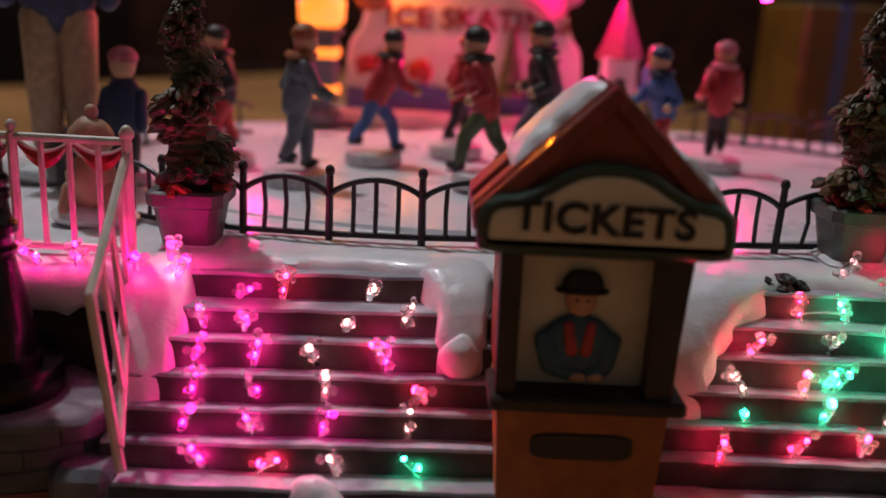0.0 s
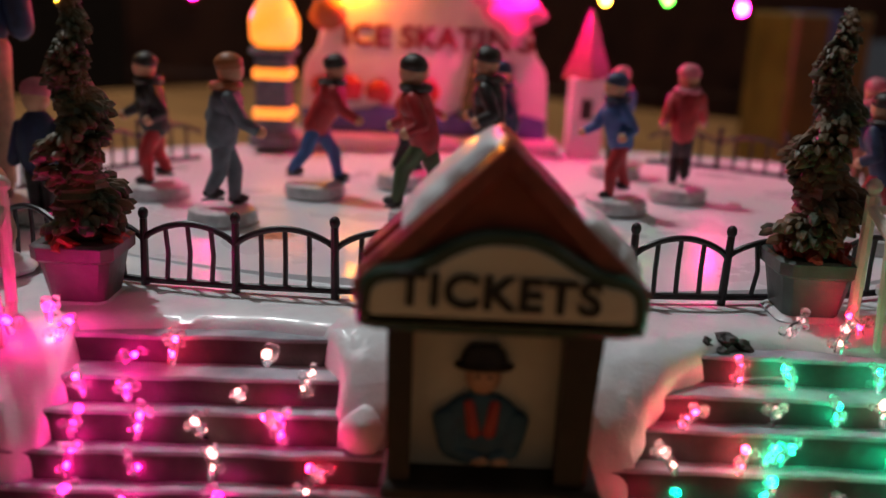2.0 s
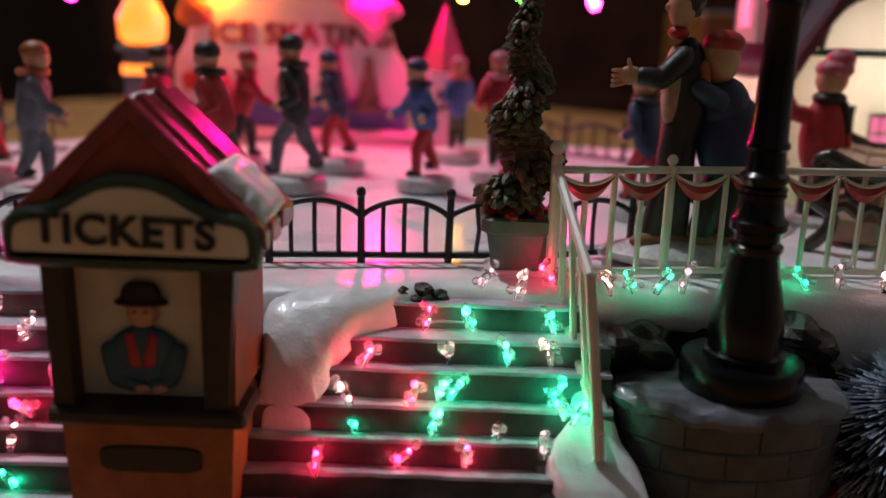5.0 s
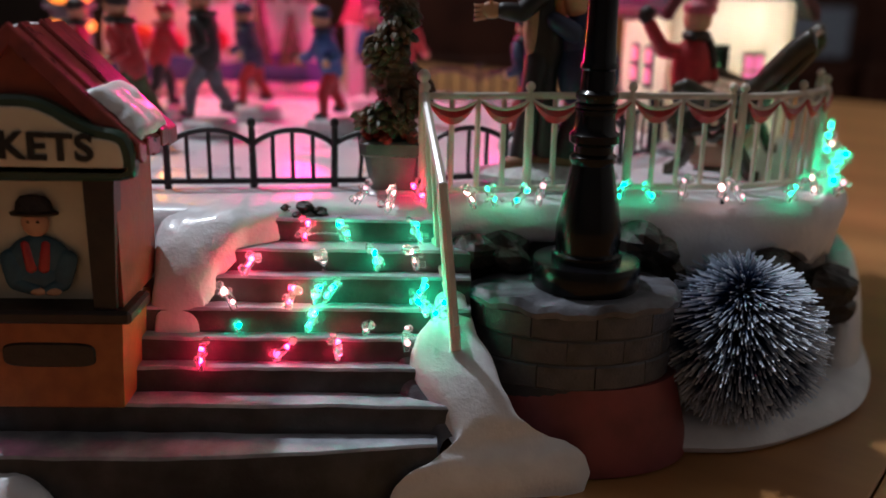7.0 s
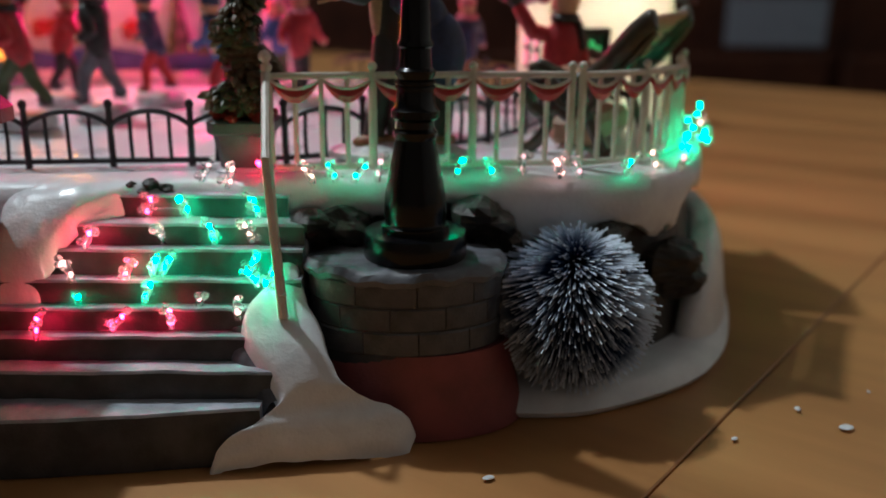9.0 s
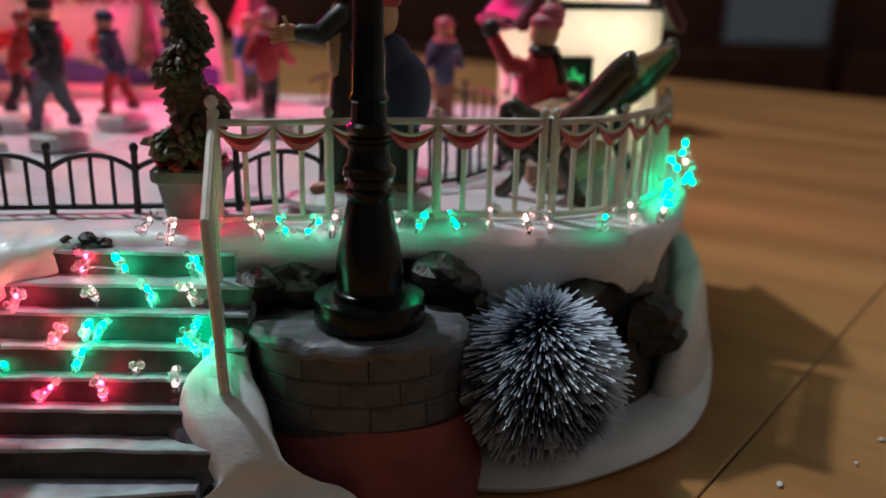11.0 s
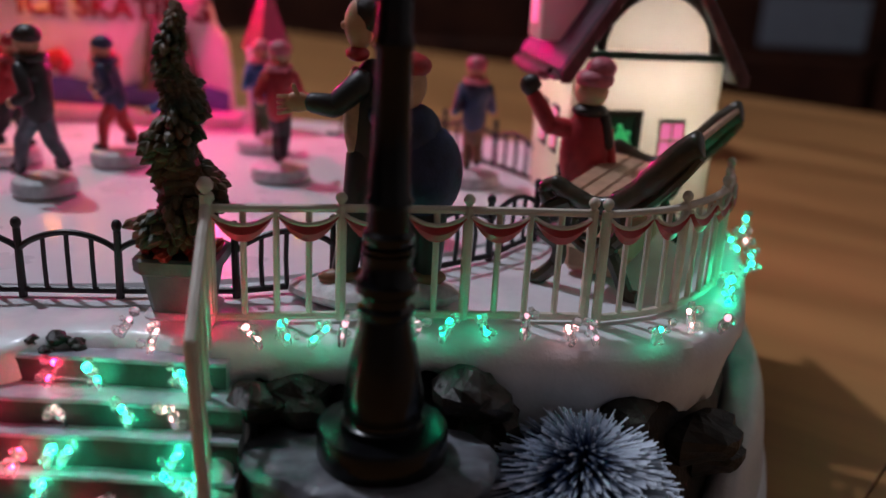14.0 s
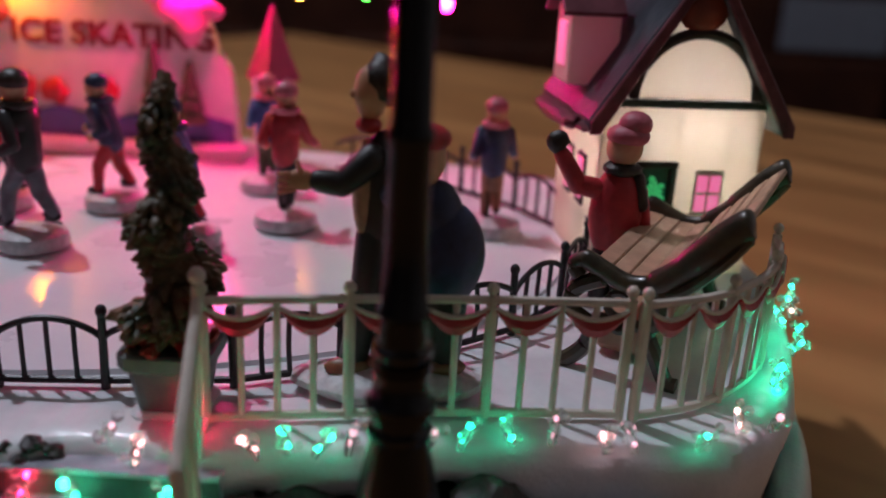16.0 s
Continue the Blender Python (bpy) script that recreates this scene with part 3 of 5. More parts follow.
poured("stair_cheek", STAIR_SNOW[:7], STONE, "dark grey stone stair cheek", 0.36, 0.42)
poured("snow_drift", STAIR_SNOW, SNOW, "white snow poured down the stair side")
poured("snow_drift", ((1.6, 5.5, 4.4, 4.4, 5.9), (1.6, 4.9, 3.9, 3.9, 5.85), (1.6, 4.15, 3.4, 3.3, 5.7), (1.65, 3.6, 2.95, 2.85, 5.35), (1.7, 3.25, 2.6, 2.55, 4.95), (1.75, 3.08, 2.3, 2.3, 4.45), (1.75, 3.05, 2.1, 2.15, 3.85), (1.8, 2.9, 1.95, 2.0, 3.3), (1.85, 2.75, 1.9, 1.95, 2.7)), SNOW, "white snow slope and hump beside the booth")
poured("snow_drift", ((-3.5, -1.6, 4.4, 4.4, 5.9), (-3.4, -1.6, 3.9, 3.9, 5.84), (-3.1, -1.7, 3.35, 3.3, 5.55), (-2.95, -1.8, 2.9, 2.85, 5.15), (-3.0, -1.85, 2.6, 2.55, 4.75), (-2.8, -1.95, 2.45, 2.4, 4.4), (-2.6, -2.1, 2.5, 2.45, 4.1), (-2.55, -2.15, 2.8, 2.75, 3.6)), SNOW, "white snow patch between steps and booth")
part("snow_lump", Geo().ell((-2.42, 2.42, 4.35), (0.46, 0.3, 0.52), 20, 14, lumps=0.25, lump_size=0.4), SNOW, base)
drift([[(-2.6, -0.2, 0.9, 0.9), (-1.4, -0.35, 1.1, 0.8), (-0.5, -0.75, 0.95, 0.75), (0.2, -1.2, 0.5, 0.6)]], (-4.2, 1.6, -2.4, 0.9), n=50, flat=2.4)
drift([[(20.6, 6.4, 1.2, 0.6), (21.2, 7.6, 2.4, 0.7), (21.9, 9.8, 3.3, 0.8), (22.5, 12.5, 3.4, 0.8), (22.9, 16, 3.3, 0.9)]], (19.2, 24.4, 5, 18), n=60, flat=2.2)
poured("snow_drift", ((-10.3, -8.5, 4.4, 4.4, 5.72), (-10.2, -8.4, 3.8, 3.8, 5.62), (-10.1, -8.4, 3.2, 3.1, 5.15), (-10.0, -8.5, 2.7, 2.6, 4.55), (-9.95, -8.7, 2.3, 2.2, 3.95), (-9.9, -8.95, 2.0, 2.0, 3.45), (-9.85, -9.15, 1.85, 1.85, 2.9)), SNOW, "white snow lump at the stair head")
part("stair_cheek", Geo().box((-10.1, 2.0, 1.15), (1.3, 3.2, 2.3), bevel=0.2), STONE, base, "dark grey stone stair cheek", smooth=False)
drift([[(-5.6, 0.75, 2.3, 0.5), (-5.2, 0.6, 2.28, 0.6), (-4.7, 0.3, 1.9, 0.6)]], (-6.8, -3.2, -0.8, 1.7), floor=1.0, flat=1.7, n=40)

# ice rink
ell = [(0.8 + 15.6 * math.cos(a), 16.4 + 9.6 * math.sin(a)) for a in [2 * math.pi * i / 96 for i in range(96)]]
solid("ice", (0, 0, 0), Geo().loft([[(x, y, plat_z(x) + z) for x, y in inset(ell, d)] for d, z in ((-0.1, -0.1), (0.0, 0.05), (0.1, 0.06))]), ICE, "pale glossy ice of the round miniature rink", "ice", kind="structure")

# ---- brick pedestals with lamp posts ----


def pedestal(cx, cy, dx, tall=1.0):
    ped = thing("brick_pedestal", (cx, cy, 0), "round grey brick pedestal with a snowy top on dull red footing", "pedestal", "lamp pedestals")
    ped.scale = (1.0, 0.62, tall)
    part("footing", Geo().lathe([(3.0, 0), (2.95, 0.5), (2.7, 1.5), (2.55, 2.2), (0.5, 2.24)], (0.15, 0.1, 0), seg=48), REDPAINT, ped, "dull red painted footing")
    part("core", Geo().lathe([(2.44, 1.9), (2.44, 4.2), (2.3, 4.28), (0.5, 4.3)], seg=48), MORTAR, ped)
    vs, k = [], 72
    for r, z in ((2.4, 4.02), (2.62, 4.08), (2.66, 4.22), (2.5, 4.38), (2.1, 4.42), (1.5, 4.42), (0.3, 4.42)):
        for i in range(k):
            a = 2 * math.pi * i / k
            w = 1 + (0.05 * noise.noise((3 * math.cos(a) + cx, 3 * math.sin(a), z)) + 0.035 * noise.noise((8 * math.cos(a), 8 * math.sin(a), z * 3))) * (r > 1.6)
            vs.append((r * w * math.cos(a), r * w * math.sin(a), z + (0.14 * noise.noise((5 * math.cos(a) + cx, 5 * math.sin(a), r)) if r > 1.6 else 0)))
    part("top", Geo().loft([vs[i * k:(i + 1) * k] for i in range(7)]), STONE, ped, "grey stone top with a worn lumpy rim dusted with snow")
    for row, (z0, z1, num, off) in enumerate(((2.2, 2.83, 11, 0.0), (2.85, 3.47, 11, 0.5), (3.49, 4.12, 10, 0.2))):
        r1 = (2.49, 2.47, 2.51)[row]
        w = math.pi / num * 0.992
        g = Geo()
        rings = []
        for r, dz, da in ((2.4, 0, 0), (r1 - 0.05, 0.0, 0), (r1, 0.05, 0.015), (r1, z1 - z0 - 0.05, 0.015), (r1 - 0.05, z1 - z0, 0), (2.4, z1 - z0, 0)):
            rings.append((r, dz, da))
        cols = []
        for a in [-w + 2 * w * i / 4 for i in range(5)]:
            cols.append([(r * math.cos(a * (1 - da)), r * math.sin(a * (1 - da)), dz) for r, dz, da in rings])
        me = mesh_of("brick", g.loft(cols), BRICK, True)
        for k in range(num):
            a = 360 * (k + off) / num
            part("brick", me, None, ped, at=pose(0, 0, (z0 + 0.012 * math.sin(k * 7.0)) * CM, 0.8 * math.sin(k * 3.1), 0, a))
    post = thing("lamp_post", (cx + dx, cy, 4.42 * tall), "glossy black turned miniature lamp post on its pedestal", "lamp post", "lamp posts")
    part("base_disc", Geo().lathe([(1.3, 0), (1.32, 0.04), (1.32, 0.6), (1.29, 0.65), (1.2, 0.66), (0.5, 0.66)], seg=48), IRON, post)
    part("shaft", Geo().lathe([(0.86, 0.64), (0.86, 0.82), (0.78, 0.86), (0.76, 0.95), (0.8, 1.1), (0.78, 1.5), (0.68, 2.1), (0.56, 2.7), (0.5, 3.0), (0.56, 3.1), (0.56, 3.2),
                               (0.47, 3.28), (0.47, 3.45), (0.6, 3.55), (0.6, 3.72), (0.5, 3.82), (0.46, 4.1), (0.44, 4.5), (0.5, 4.58), (0.5, 4.68), (0.41, 4.76),
                               (0.38, 5.2), (0.44, 5.26), (0.44, 5.34), (0.38, 5.42), (0.35, 6.5), (0.33, 8.0), (0.37, 8.1), (0.37, 8.25), (0.32, 8.35), (0.3, 12.0)], seg=32), IRON, post)
    for z in (4.28, 4.4):
        part("ring", Geo().lathe([(0.40, z - 0.05), (0.5, z - 0.03), (0.5, z + 0.03), (0.40, z + 0.05)], seg=32), IRON, post)


pedestal(12.0, 2.83, 0.25)
pedestal(-12.3, 2.1, 0.0, 0.74)

# rocks beside the pedestal and on the stair head
random.seed(8)
for x, y, z, r in ((9.6, 3.7, 5.0, 0.55), (10.4, 4.0, 4.9, 0.6), (14.2, 4.5, 5.0, 0.75), (14.5, 4.6, 4.2, 0.6), (4.75, 4.2, 5.84, 0.2), (5.2, 4.42, 5.86, 0.24), (5.6, 4.3, 5.78, 0.17), (5.05, 4.05, 5.74, 0.14), (17.5, 5.3, 4.2, 0.7), (19.6, 6.2, 3.3, 0.8), (20.2, 7.0, 2.4, 0.7)):
    g = Geo().ell((0, 0, 0), (r * 1.2, r, r * 0.8), 14, 10, lumps=0.75, lump_size=r * 0.9)
    part("rock", g, ROCK, base, at=pose(x * CM, y * CM, z * CM, 0, 0, random.uniform(0, 360)), smooth=False)

# ---- frosted bottle-brush bush ----


def bristles():
    m = mat("frosted_bristle", (0.02, 0.03, 0.055), (0.012, 0.018, 0.03), 0.5, 0.5, 0.1)
    nt = m.node_tree
    p = nt.nodes["Principled BSDF"]
    tc = nt.nodes["Texture Coordinate"]
    ln = nt.nodes.new("ShaderNodeVectorMath")
    ln.operation = "LENGTH"
    nt.links.new(tc.outputs["Object"], ln.inputs[0])
    nz = nt.nodes.new("ShaderNodeTexNoise")
    nz.inputs["Scale"].default_value = 70
    nt.links.new(tc.outputs["Object"], nz.inputs["Vector"])
    ad = nt.nodes.new("ShaderNodeMath")
    ad.operation = "MULTIPLY_ADD"
    ad.inputs[1].default_value = 0.014
    nt.links.new(nz.outputs["Fac"], ad.inputs[0])
    nt.links.new(ln.outputs["Value"], ad.inputs[2])
    r = nt.nodes.new("ShaderNodeValToRGB")
    mr = nt.nodes.new("ShaderNodeMapRange")
    mr.inputs["From Min"].default_value, mr.inputs["From Max"].default_value = 0.0236, 0.0296
    nt.links.new(ad.outputs[0], mr.inputs["Value"])
    nt.links.new(mr.outputs["Result"], r.inputs["Fac"])
    r.color_ramp.elements[0].color = (0.018, 0.045, 0.12, 1)
    r.color_ramp.elements[1].color = (0.70, 0.79, 0.92, 1)
    nt.links.new(r.outputs["Color"], p.inputs["Base Color"])
    return m


random.seed(11)
bush = thing("brush_bush", (16.5, 3.45, 2.72), "round dark blue bottle-brush bush with frosted white tips", "bush")
g = Geo()
for i in range(4600):
    zc = random.uniform(-0.97, 1.0)
    a = random.uniform(0, 2 * math.pi)
    s = math.sqrt(max(0, 1 - zc * zc))
    tip = Vector((s * math.cos(a), s * math.sin(a), zc)) * random.uniform(1.86, 2.3)
    root = Vector((0, 0, tip.z * 0.55 + 0.25)) + Vector((tip.x, tip.y, 0)) * 0.12
    tip += Vector((random.gauss(0, 0.07), random.gauss(0, 0.07), random.gauss(0, 0.07)))
    mid = root.lerp(tip, 0.55) + Vector((0, 0, 0.1))
    g.tube([root, mid, tip], [0.013, 0.019, 0.024], 3)
part("bristles", g, bristles(), bush, kind="stuff")
part("stem", Geo().tube([(0, 0, -2.1), (0, 0, 1.6)], [0.12, 0.08], 8), HAIR, bush)

# ---- ticket booth ----
booth = thing("ticket_booth", (0, 0, 2.0), "miniature red-roofed ticket booth with cream sign and snow on its roof", "ticket booth")


def b_box(name, x0, x1, y0, y1, z0, z1, m, bevel=0.06, label="", parent=None):
    return part(name, Geo().box(((x0 + x1) / 2, (y0 + y1) / 2, (z0 + z1) / 2 - 2.0), (x1 - x0, y1 - y0, z1 - z0), bevel=bevel), m, parent or booth, label, smooth=False)


def taper(x0, x1, x0b, x1b, y0, y1, z0, z1):
    """A block from z0 (x0b..x1b) up to z1 (x0..x1) with softened edges."""
    o = lambda a, b, d, z: [(a + d, y0 + d, z), (b - d, y0 + d, z), (b - d, y1 - d, z), (a + d, y1 - d, z)]
    return Geo().loft([o(x0b, x1b, 0.05, z0), o(x0b, x1b, 0, z0 + 0.05), o(x0, x1, 0, z1 - 0.05), o(x0, x1, 0.05, z1)])


part("lower_body", taper(-1.72, 1.66, -1.62, 1.55, 0.3, 2.9, 0.15, 2.3), ORANGE, booth, "orange-brown painted counter front", smooth=False)
inset_panel = [(0.0 + 1.02 * math.copysign(abs(math.cos(a)) ** 0.45, math.cos(a)), 1.45 + 0.29 * math.copysign(abs(math.sin(a)) ** 0.45, math.sin(a))) for a in [2 * math.pi * i / 40 for i in range(40)]]
part("front_panel", Geo().plate(inset_panel, 0.25, 0.36, 0.04), DARKWOOD, booth, "dark brown inset panel")
part("counter", Geo().box((0.02, 0.75, 2.42), (3.85, 1.5, 0.3), bevel=0.1), DARKWOOD, booth, "dark brown counter ledge", smooth=False)
part("side_wall", taper(-1.78, -1.5, -1.74, -1.46, 0.35, 2.9, 2.5, 5.6), GABLE, booth, "red painted side wall", smooth=False)
part("side_wall", taper(1.46, 1.74, 1.42, 1.7, 0.35, 2.9, 2.5, 5.6), GABLE, booth, "red painted side wall", smooth=False)
part("back_wall", Geo().box((-0.1, 0.95, 4.05), (3.2, 0.2, 3.1)), CREAM, booth, "cream inner wall", smooth=False)
part("post", taper(-1.85, -1.42, -1.78, -1.40, 0.18, 0.62, 2.5, 5.6), DARKWOOD, booth, "dark brown post", smooth=False)
part("post", taper(1.12, 1.78, 1.12, 1.6, 0.18, 0.62, 2.5, 5.6), DARKWOOD, booth, "dark brown post", smooth=False)

# roof: boards laid one behind the other, each a little lower
for k, (y0, y1, up, wide) in enumerate(((0.0, 0.22, 0.0, 0.0), (0.22, 0.62, -0.10, -0.03), (0.62, 1.1, -0.02, 0.0), (1.1, 1.65, -0.10, -0.03), (1.65, 2.2, 0.0, 0.0), (2.2, 3.0, -0.08, -0.02))):
    for sg in (-1, 1):
        w = 2.42 + wide
        out = [(0, 8.6 + up), (sg * w, 6.24 + up), (sg * w, 5.9 + up), (sg * (w - 0.2), 5.9 + up), (0, 8.13 + up)]
        if sg < 0:
            out = out[::-1]
        part("roof_board", Geo().plate(out, y0, y1 - 0.02, 0.035), ROOF, booth, "glossy brick-red roof board", smooth=False)
part("gable", Geo().plate([(-2.2, 5.95), (2.2, 5.95), (0, 8.18)], 0.12, 0.5, 0.03), GABLE, booth, "rust-red gable", smooth=False)
part("gable", Geo().plate([(-2.2, 5.95), (2.2, 5.95), (0, 8.18)], 2.6, 2.95, 0.03), GABLE, booth, "rust-red gable", smooth=False)
part("ceiling_board", Geo().box((0, 1.5, 5.72), (4.0, 2.9, 0.2)), DARKWOOD, booth, smooth=False)


def sign_outline(grow=0.0):
    half = [(0, 7.02), (0.45, 6.98), (0.85, 6.82), (1.2, 6.6), (1.6, 6.42), (2.0, 6.34), (2.24, 6.15), (2.32, 5.78), (2.3, 5.42)]
    pts = [(-x, z) for x, z in half][::-1] + half[1:]
    pts = [(p[0], p[1]) for p in curve_points(pts[::-1], 3)]
    pts += [(-2.0, 5.36), (-1.0, 5.34), (0, 5.33), (1.0, 5.34), (2.0, 5.36)]
    return inset(pts, -grow)


part("sign_board", Geo().plate([(x, z + 0.16) for x, z in sign_outline(0.03)], -0.2, 0.2, 0.07), GREENTRIM, booth, "dark green sign rim")
part("sign_face", Geo().plate([(x, z + 0.16) for x, z in inset(sign_outline(), 0.19)], -0.24, -0.16, 0.03), CREAM, booth, "cream sign face")
lettering("TICKETS", 3.3, 0.58, 0.035, BLACK, booth, pose(-0.08 * CM, -0.265 * CM, 6.22 * CM, 90, 1.2, 0), 1.08)

# roof snow
for name, sg, t0, t1, y0, y1 in (("roof_snow", -1, 0.02, 0.72, 0.75, 2.7), ("roof_snow", 1, 0.55, 0.98, 0.45, 2.4)):
    g = Geo()
    n, vs, fs = 22, [], []
    for i in range(n + 1):
        for j in range(n + 1):
            u, v = i / n, j / n
            e = (1 - abs(2 * u - 1) ** 4) * (1 - abs(2 * v - 1) ** 4)
            t = t0 + (t1 - t0) * u
            wob = 0.25 * noise.noise((u * 4, sg * 3, v * 4))
            x = sg * 2.42 * t
            z = 8.6 - 2.36 * t
            h = 0.26 * e ** 0.5 * (1 + wob) - 0.06
            vs.append((x + sg * h * 0.7, y0 + (y1 - y0) * (v + 0.08 * noise.noise((u * 5, v * 2, 7))), z + h * 0.72))
    for i in range(n):
        for j in range(n):
            fs.append((i * (n + 1) + j, (i + 1) * (n + 1) + j, (i + 1) * (n + 1) + j + 1, i * (n + 1) + j + 1))
    part(name, g.add(vs, fs), SNOW, booth, "white snow patch")

# ticket seller, a painted figure
g = Geo()
g.ell((0, 0.05, 1.05), (0.7, 0.42, 0.7), 18, 12, 0)
g.ell((0, -0.05, 0.6), (0.62, 0.42, 0.42), 18, 12, 0)
g.limb((-0.6, -0.05, 1.15), (-0.5, -0.3, 0.55), 0.24, 0.2, 0)
g.limb((0.6, -0.05, 1.15), (0.5, -0.3, 0.55), 0.24, 0.2, 0)
g.limb((-0.5, -0.3, 0.5), (-0.05, -0.5, 0.36), 0.18, 0.15, 0)
g.limb((0.5, -0.3, 0.5), (0.25, -0.5, 0.36), 0.18, 0.15, 0)
g.ell((0.0, -0.55, 0.33), (0.17, 0.13, 0.11), slot=1)
g.ell((0.33, -0.55, 0.33), (0.17, 0.13, 0.11), slot=1)
g.ell((0, -0.02, 2.08), (0.3, 0.28, 0.38), slot=1)
g.limb((-0.22, -0.28, 1.55), (-0.12, -0.36, 0.9), 0.09, 0.12, 2)
g.limb((0.22, -0.28, 1.55), (0.14, -0.36, 0.9), 0.09, 0.12, 2)
g.lathe([(0.5, 2.28), (0.52, 2.34), (0.4, 2.4), (0.36, 2.62), (0.26, 2.76), (0.05, 2.8)], (0, -0.02, 0), 20, 3)
g.ell((-0.1, -0.27, 2.12), (0.04, 0.03, 0.04), 8, 6, 3)
g.ell((0.1, -0.27, 2.12), (0.04, 0.03, 0.04), 8, 6, 3)
g.v = [(x * 1.03, y * 0.45, z * 0.86) for x, y, z in g.v]
solid("ticket_seller_figure", (-0.18, 0.74, 4.57), g, [BLUECOAT, SKIN, RED, HAIR], "painted seller figurine in blue coat and dark hat", "figurine")
# ---- white garland railings ----


def on_line(pts, d):
    """The point d along a polyline of (x, y)."""
    for a, b in zip(pts, pts[1:]):
        s = math.hypot(b[0] - a[0], b[1] - a[1])
        if d <= s + 1e-9:
            return (a[0] + (b[0] - a[0]) * d / s, a[1] + (b[1] - a[1]) * d / s)
        d -= s
    return pts[-1]


def railing(line, bays, label, z0=6.05, top=2.62, per=4, sag=0.36):
    pts = [(p[0], p[1]) for p in curve_points(line, 8)]
    total = sum(math.hypot(b[0] - a[0], b[1] - a[1]) for a, b in zip(pts, pts[1:]))
    zf = plat_z(line[0][0]) - 6 + z0
    rl = thing("garland_railing", (line[0][0], line[0][1], zf), label, "railing", "white railings")
    loc = lambda d, z: (on_line(pts, d)[0] - line[0][0], on_line(pts, d)[1] - line[0][1], z)
    n = bays * per
    part("top_rail", Geo().tube([loc(total * i / 40, top) for i in range(41)], 0.095, 8), WHITE, rl)
    part("bottom_rail", Geo().tube([loc(total * i / 40, 0.1) for i in range(41)], 0.1, 8), WHITE, rl)
    for i in range(n + 1):
        d = total * i / n
        if i % per == 0:
            g = Geo().tube([loc(d, 0), loc(d, top + 0.08)], 0.12, 8)
            x, y, z = loc(d, top)
            g.lathe([(0.06, z + 0.05), (0.07, z + 0.12), (0.13, z + 0.2), (0.13, z + 0.28), (0.07, z + 0.36), (0.01, z + 0.38)], (x, y, 0), 10)
            part("post", g, WHITE, rl)
        else:
            part("baluster", Geo().tube([loc(d, 0.05), loc(d, top)], 0.075, 6), WHITE, rl)
    for i in range(0, n, 2):
        a, b = total * i / n, total * (i + 2) / n
        cloth, cord = Geo(), Geo()
        rings, k = [], 12
        ctr = []
        for j in range(k + 1):
            u = j / k
            d = a + (b - a) * (0.04 + 0.92 * u)
            dip = 4 * u * (1 - u)
            x, y, _ = loc(d, 0)
            p, q = on_line(pts, max(0, d - 0.05)), on_line(pts, min(total, d + 0.05))
            s = math.hypot(q[0] - p[0], q[1] - p[1]) or 1
            nx, ny = (q[1] - p[1]) / s, -(q[0] - p[0]) / s
            zt, th = top - 0.13 - sag * 0.62 * dip, 0.04 + sag * 0.95 * dip
            o = 0.11
            rings.append([(x + nx * o, y + ny * o, zt), (x + nx * (o + 0.09), y + ny * (o + 0.09), zt - th * 0.5), (x + nx * o, y + ny * o, zt - th), (x + nx * (o - 0.07), y + ny * (o - 0.07), zt - th * 0.5)])
            ctr.append((x + nx * 0.13, y + ny * 0.13, zt + 0.02))
        part("swag", cloth.loft(rings), RED, rl, "glossy red garland swag")
        part("swag_cord", cord.tube(ctr, 0.05, 6), WHITE, rl)
    return rl


railing([(8.25, 5.25), (11.08, 5.75), (13.75, 6.1), (16.65, 6.35)], 3, "ivory plastic railing with red garland swags beside the steps")
railing([(16.95, 6.3), (18.5, 7.0), (19.8, 8.2), (20.7, 9.7), (21.2, 11.4)], 3, "curved ivory railing with red garland swags at the terrace end", per=4)
railing([(-10.1, 4.3), (-12.7, 4.4), (-15.4, 4.7), (-17.9, 5.3)], 3, "ivory plastic railing with red garland swags beside the steps")


def stair_rail(topp, low, foot):
    """A sloping handrail from topp down to low, whose post stands at foot."""
    rl = thing("stair_railing", (foot[0], foot[1], foot[2]), "ivory plastic stair handrail sloping down the steps", "railing", "white railings")
    o = Vector(foot)
    T, L = Vector(topp) - o, Vector(low) - o
    bt = Vector((topp[0], topp[1], 6.02)) - o
    g = Geo().tube([bt, T], 0.13, 8)
    g.lathe([(0.06, 0.0), (0.08, 0.08), (0.17, 0.18), (0.18, 0.28), (0.1, 0.4), (0.01, 0.43)], T - Vector((0, 0, 0.05)), 12)
    part("post", g, WHITE, rl)
    part("post", Geo().tube([(0, 0, -0.1), L + Vector((0, 0, 0.05))], 0.125, 8), WHITE, rl)
    part("handrail", Geo().tube([T - Vector((0, 0, 0.25)), L], 0.12, 8), WHITE, rl)
    part("bottom_rail", Geo().tube([bt + Vector((0, 0, 0.12)), Vector((0, 0, 0.45))], 0.09, 8), WHITE, rl)
    for k in range(1, 4):
        u = k / 4
        part("baluster", Geo().tube([bt.lerp(Vector((0, 0, 0.45)), u), (T - Vector((0, 0, 0.25))).lerp(L, u)], 0.085, 6), WHITE, rl)


stair_rail((8.2, 5.2, 9.0), (8.66, 2.05, 7.0), (9.03, 1.39, 3.3))
stair_rail((-10.11, 4.34, 8.4), (-9.86, 1.1, 5.85), (-9.3, 0.75, 2.3))

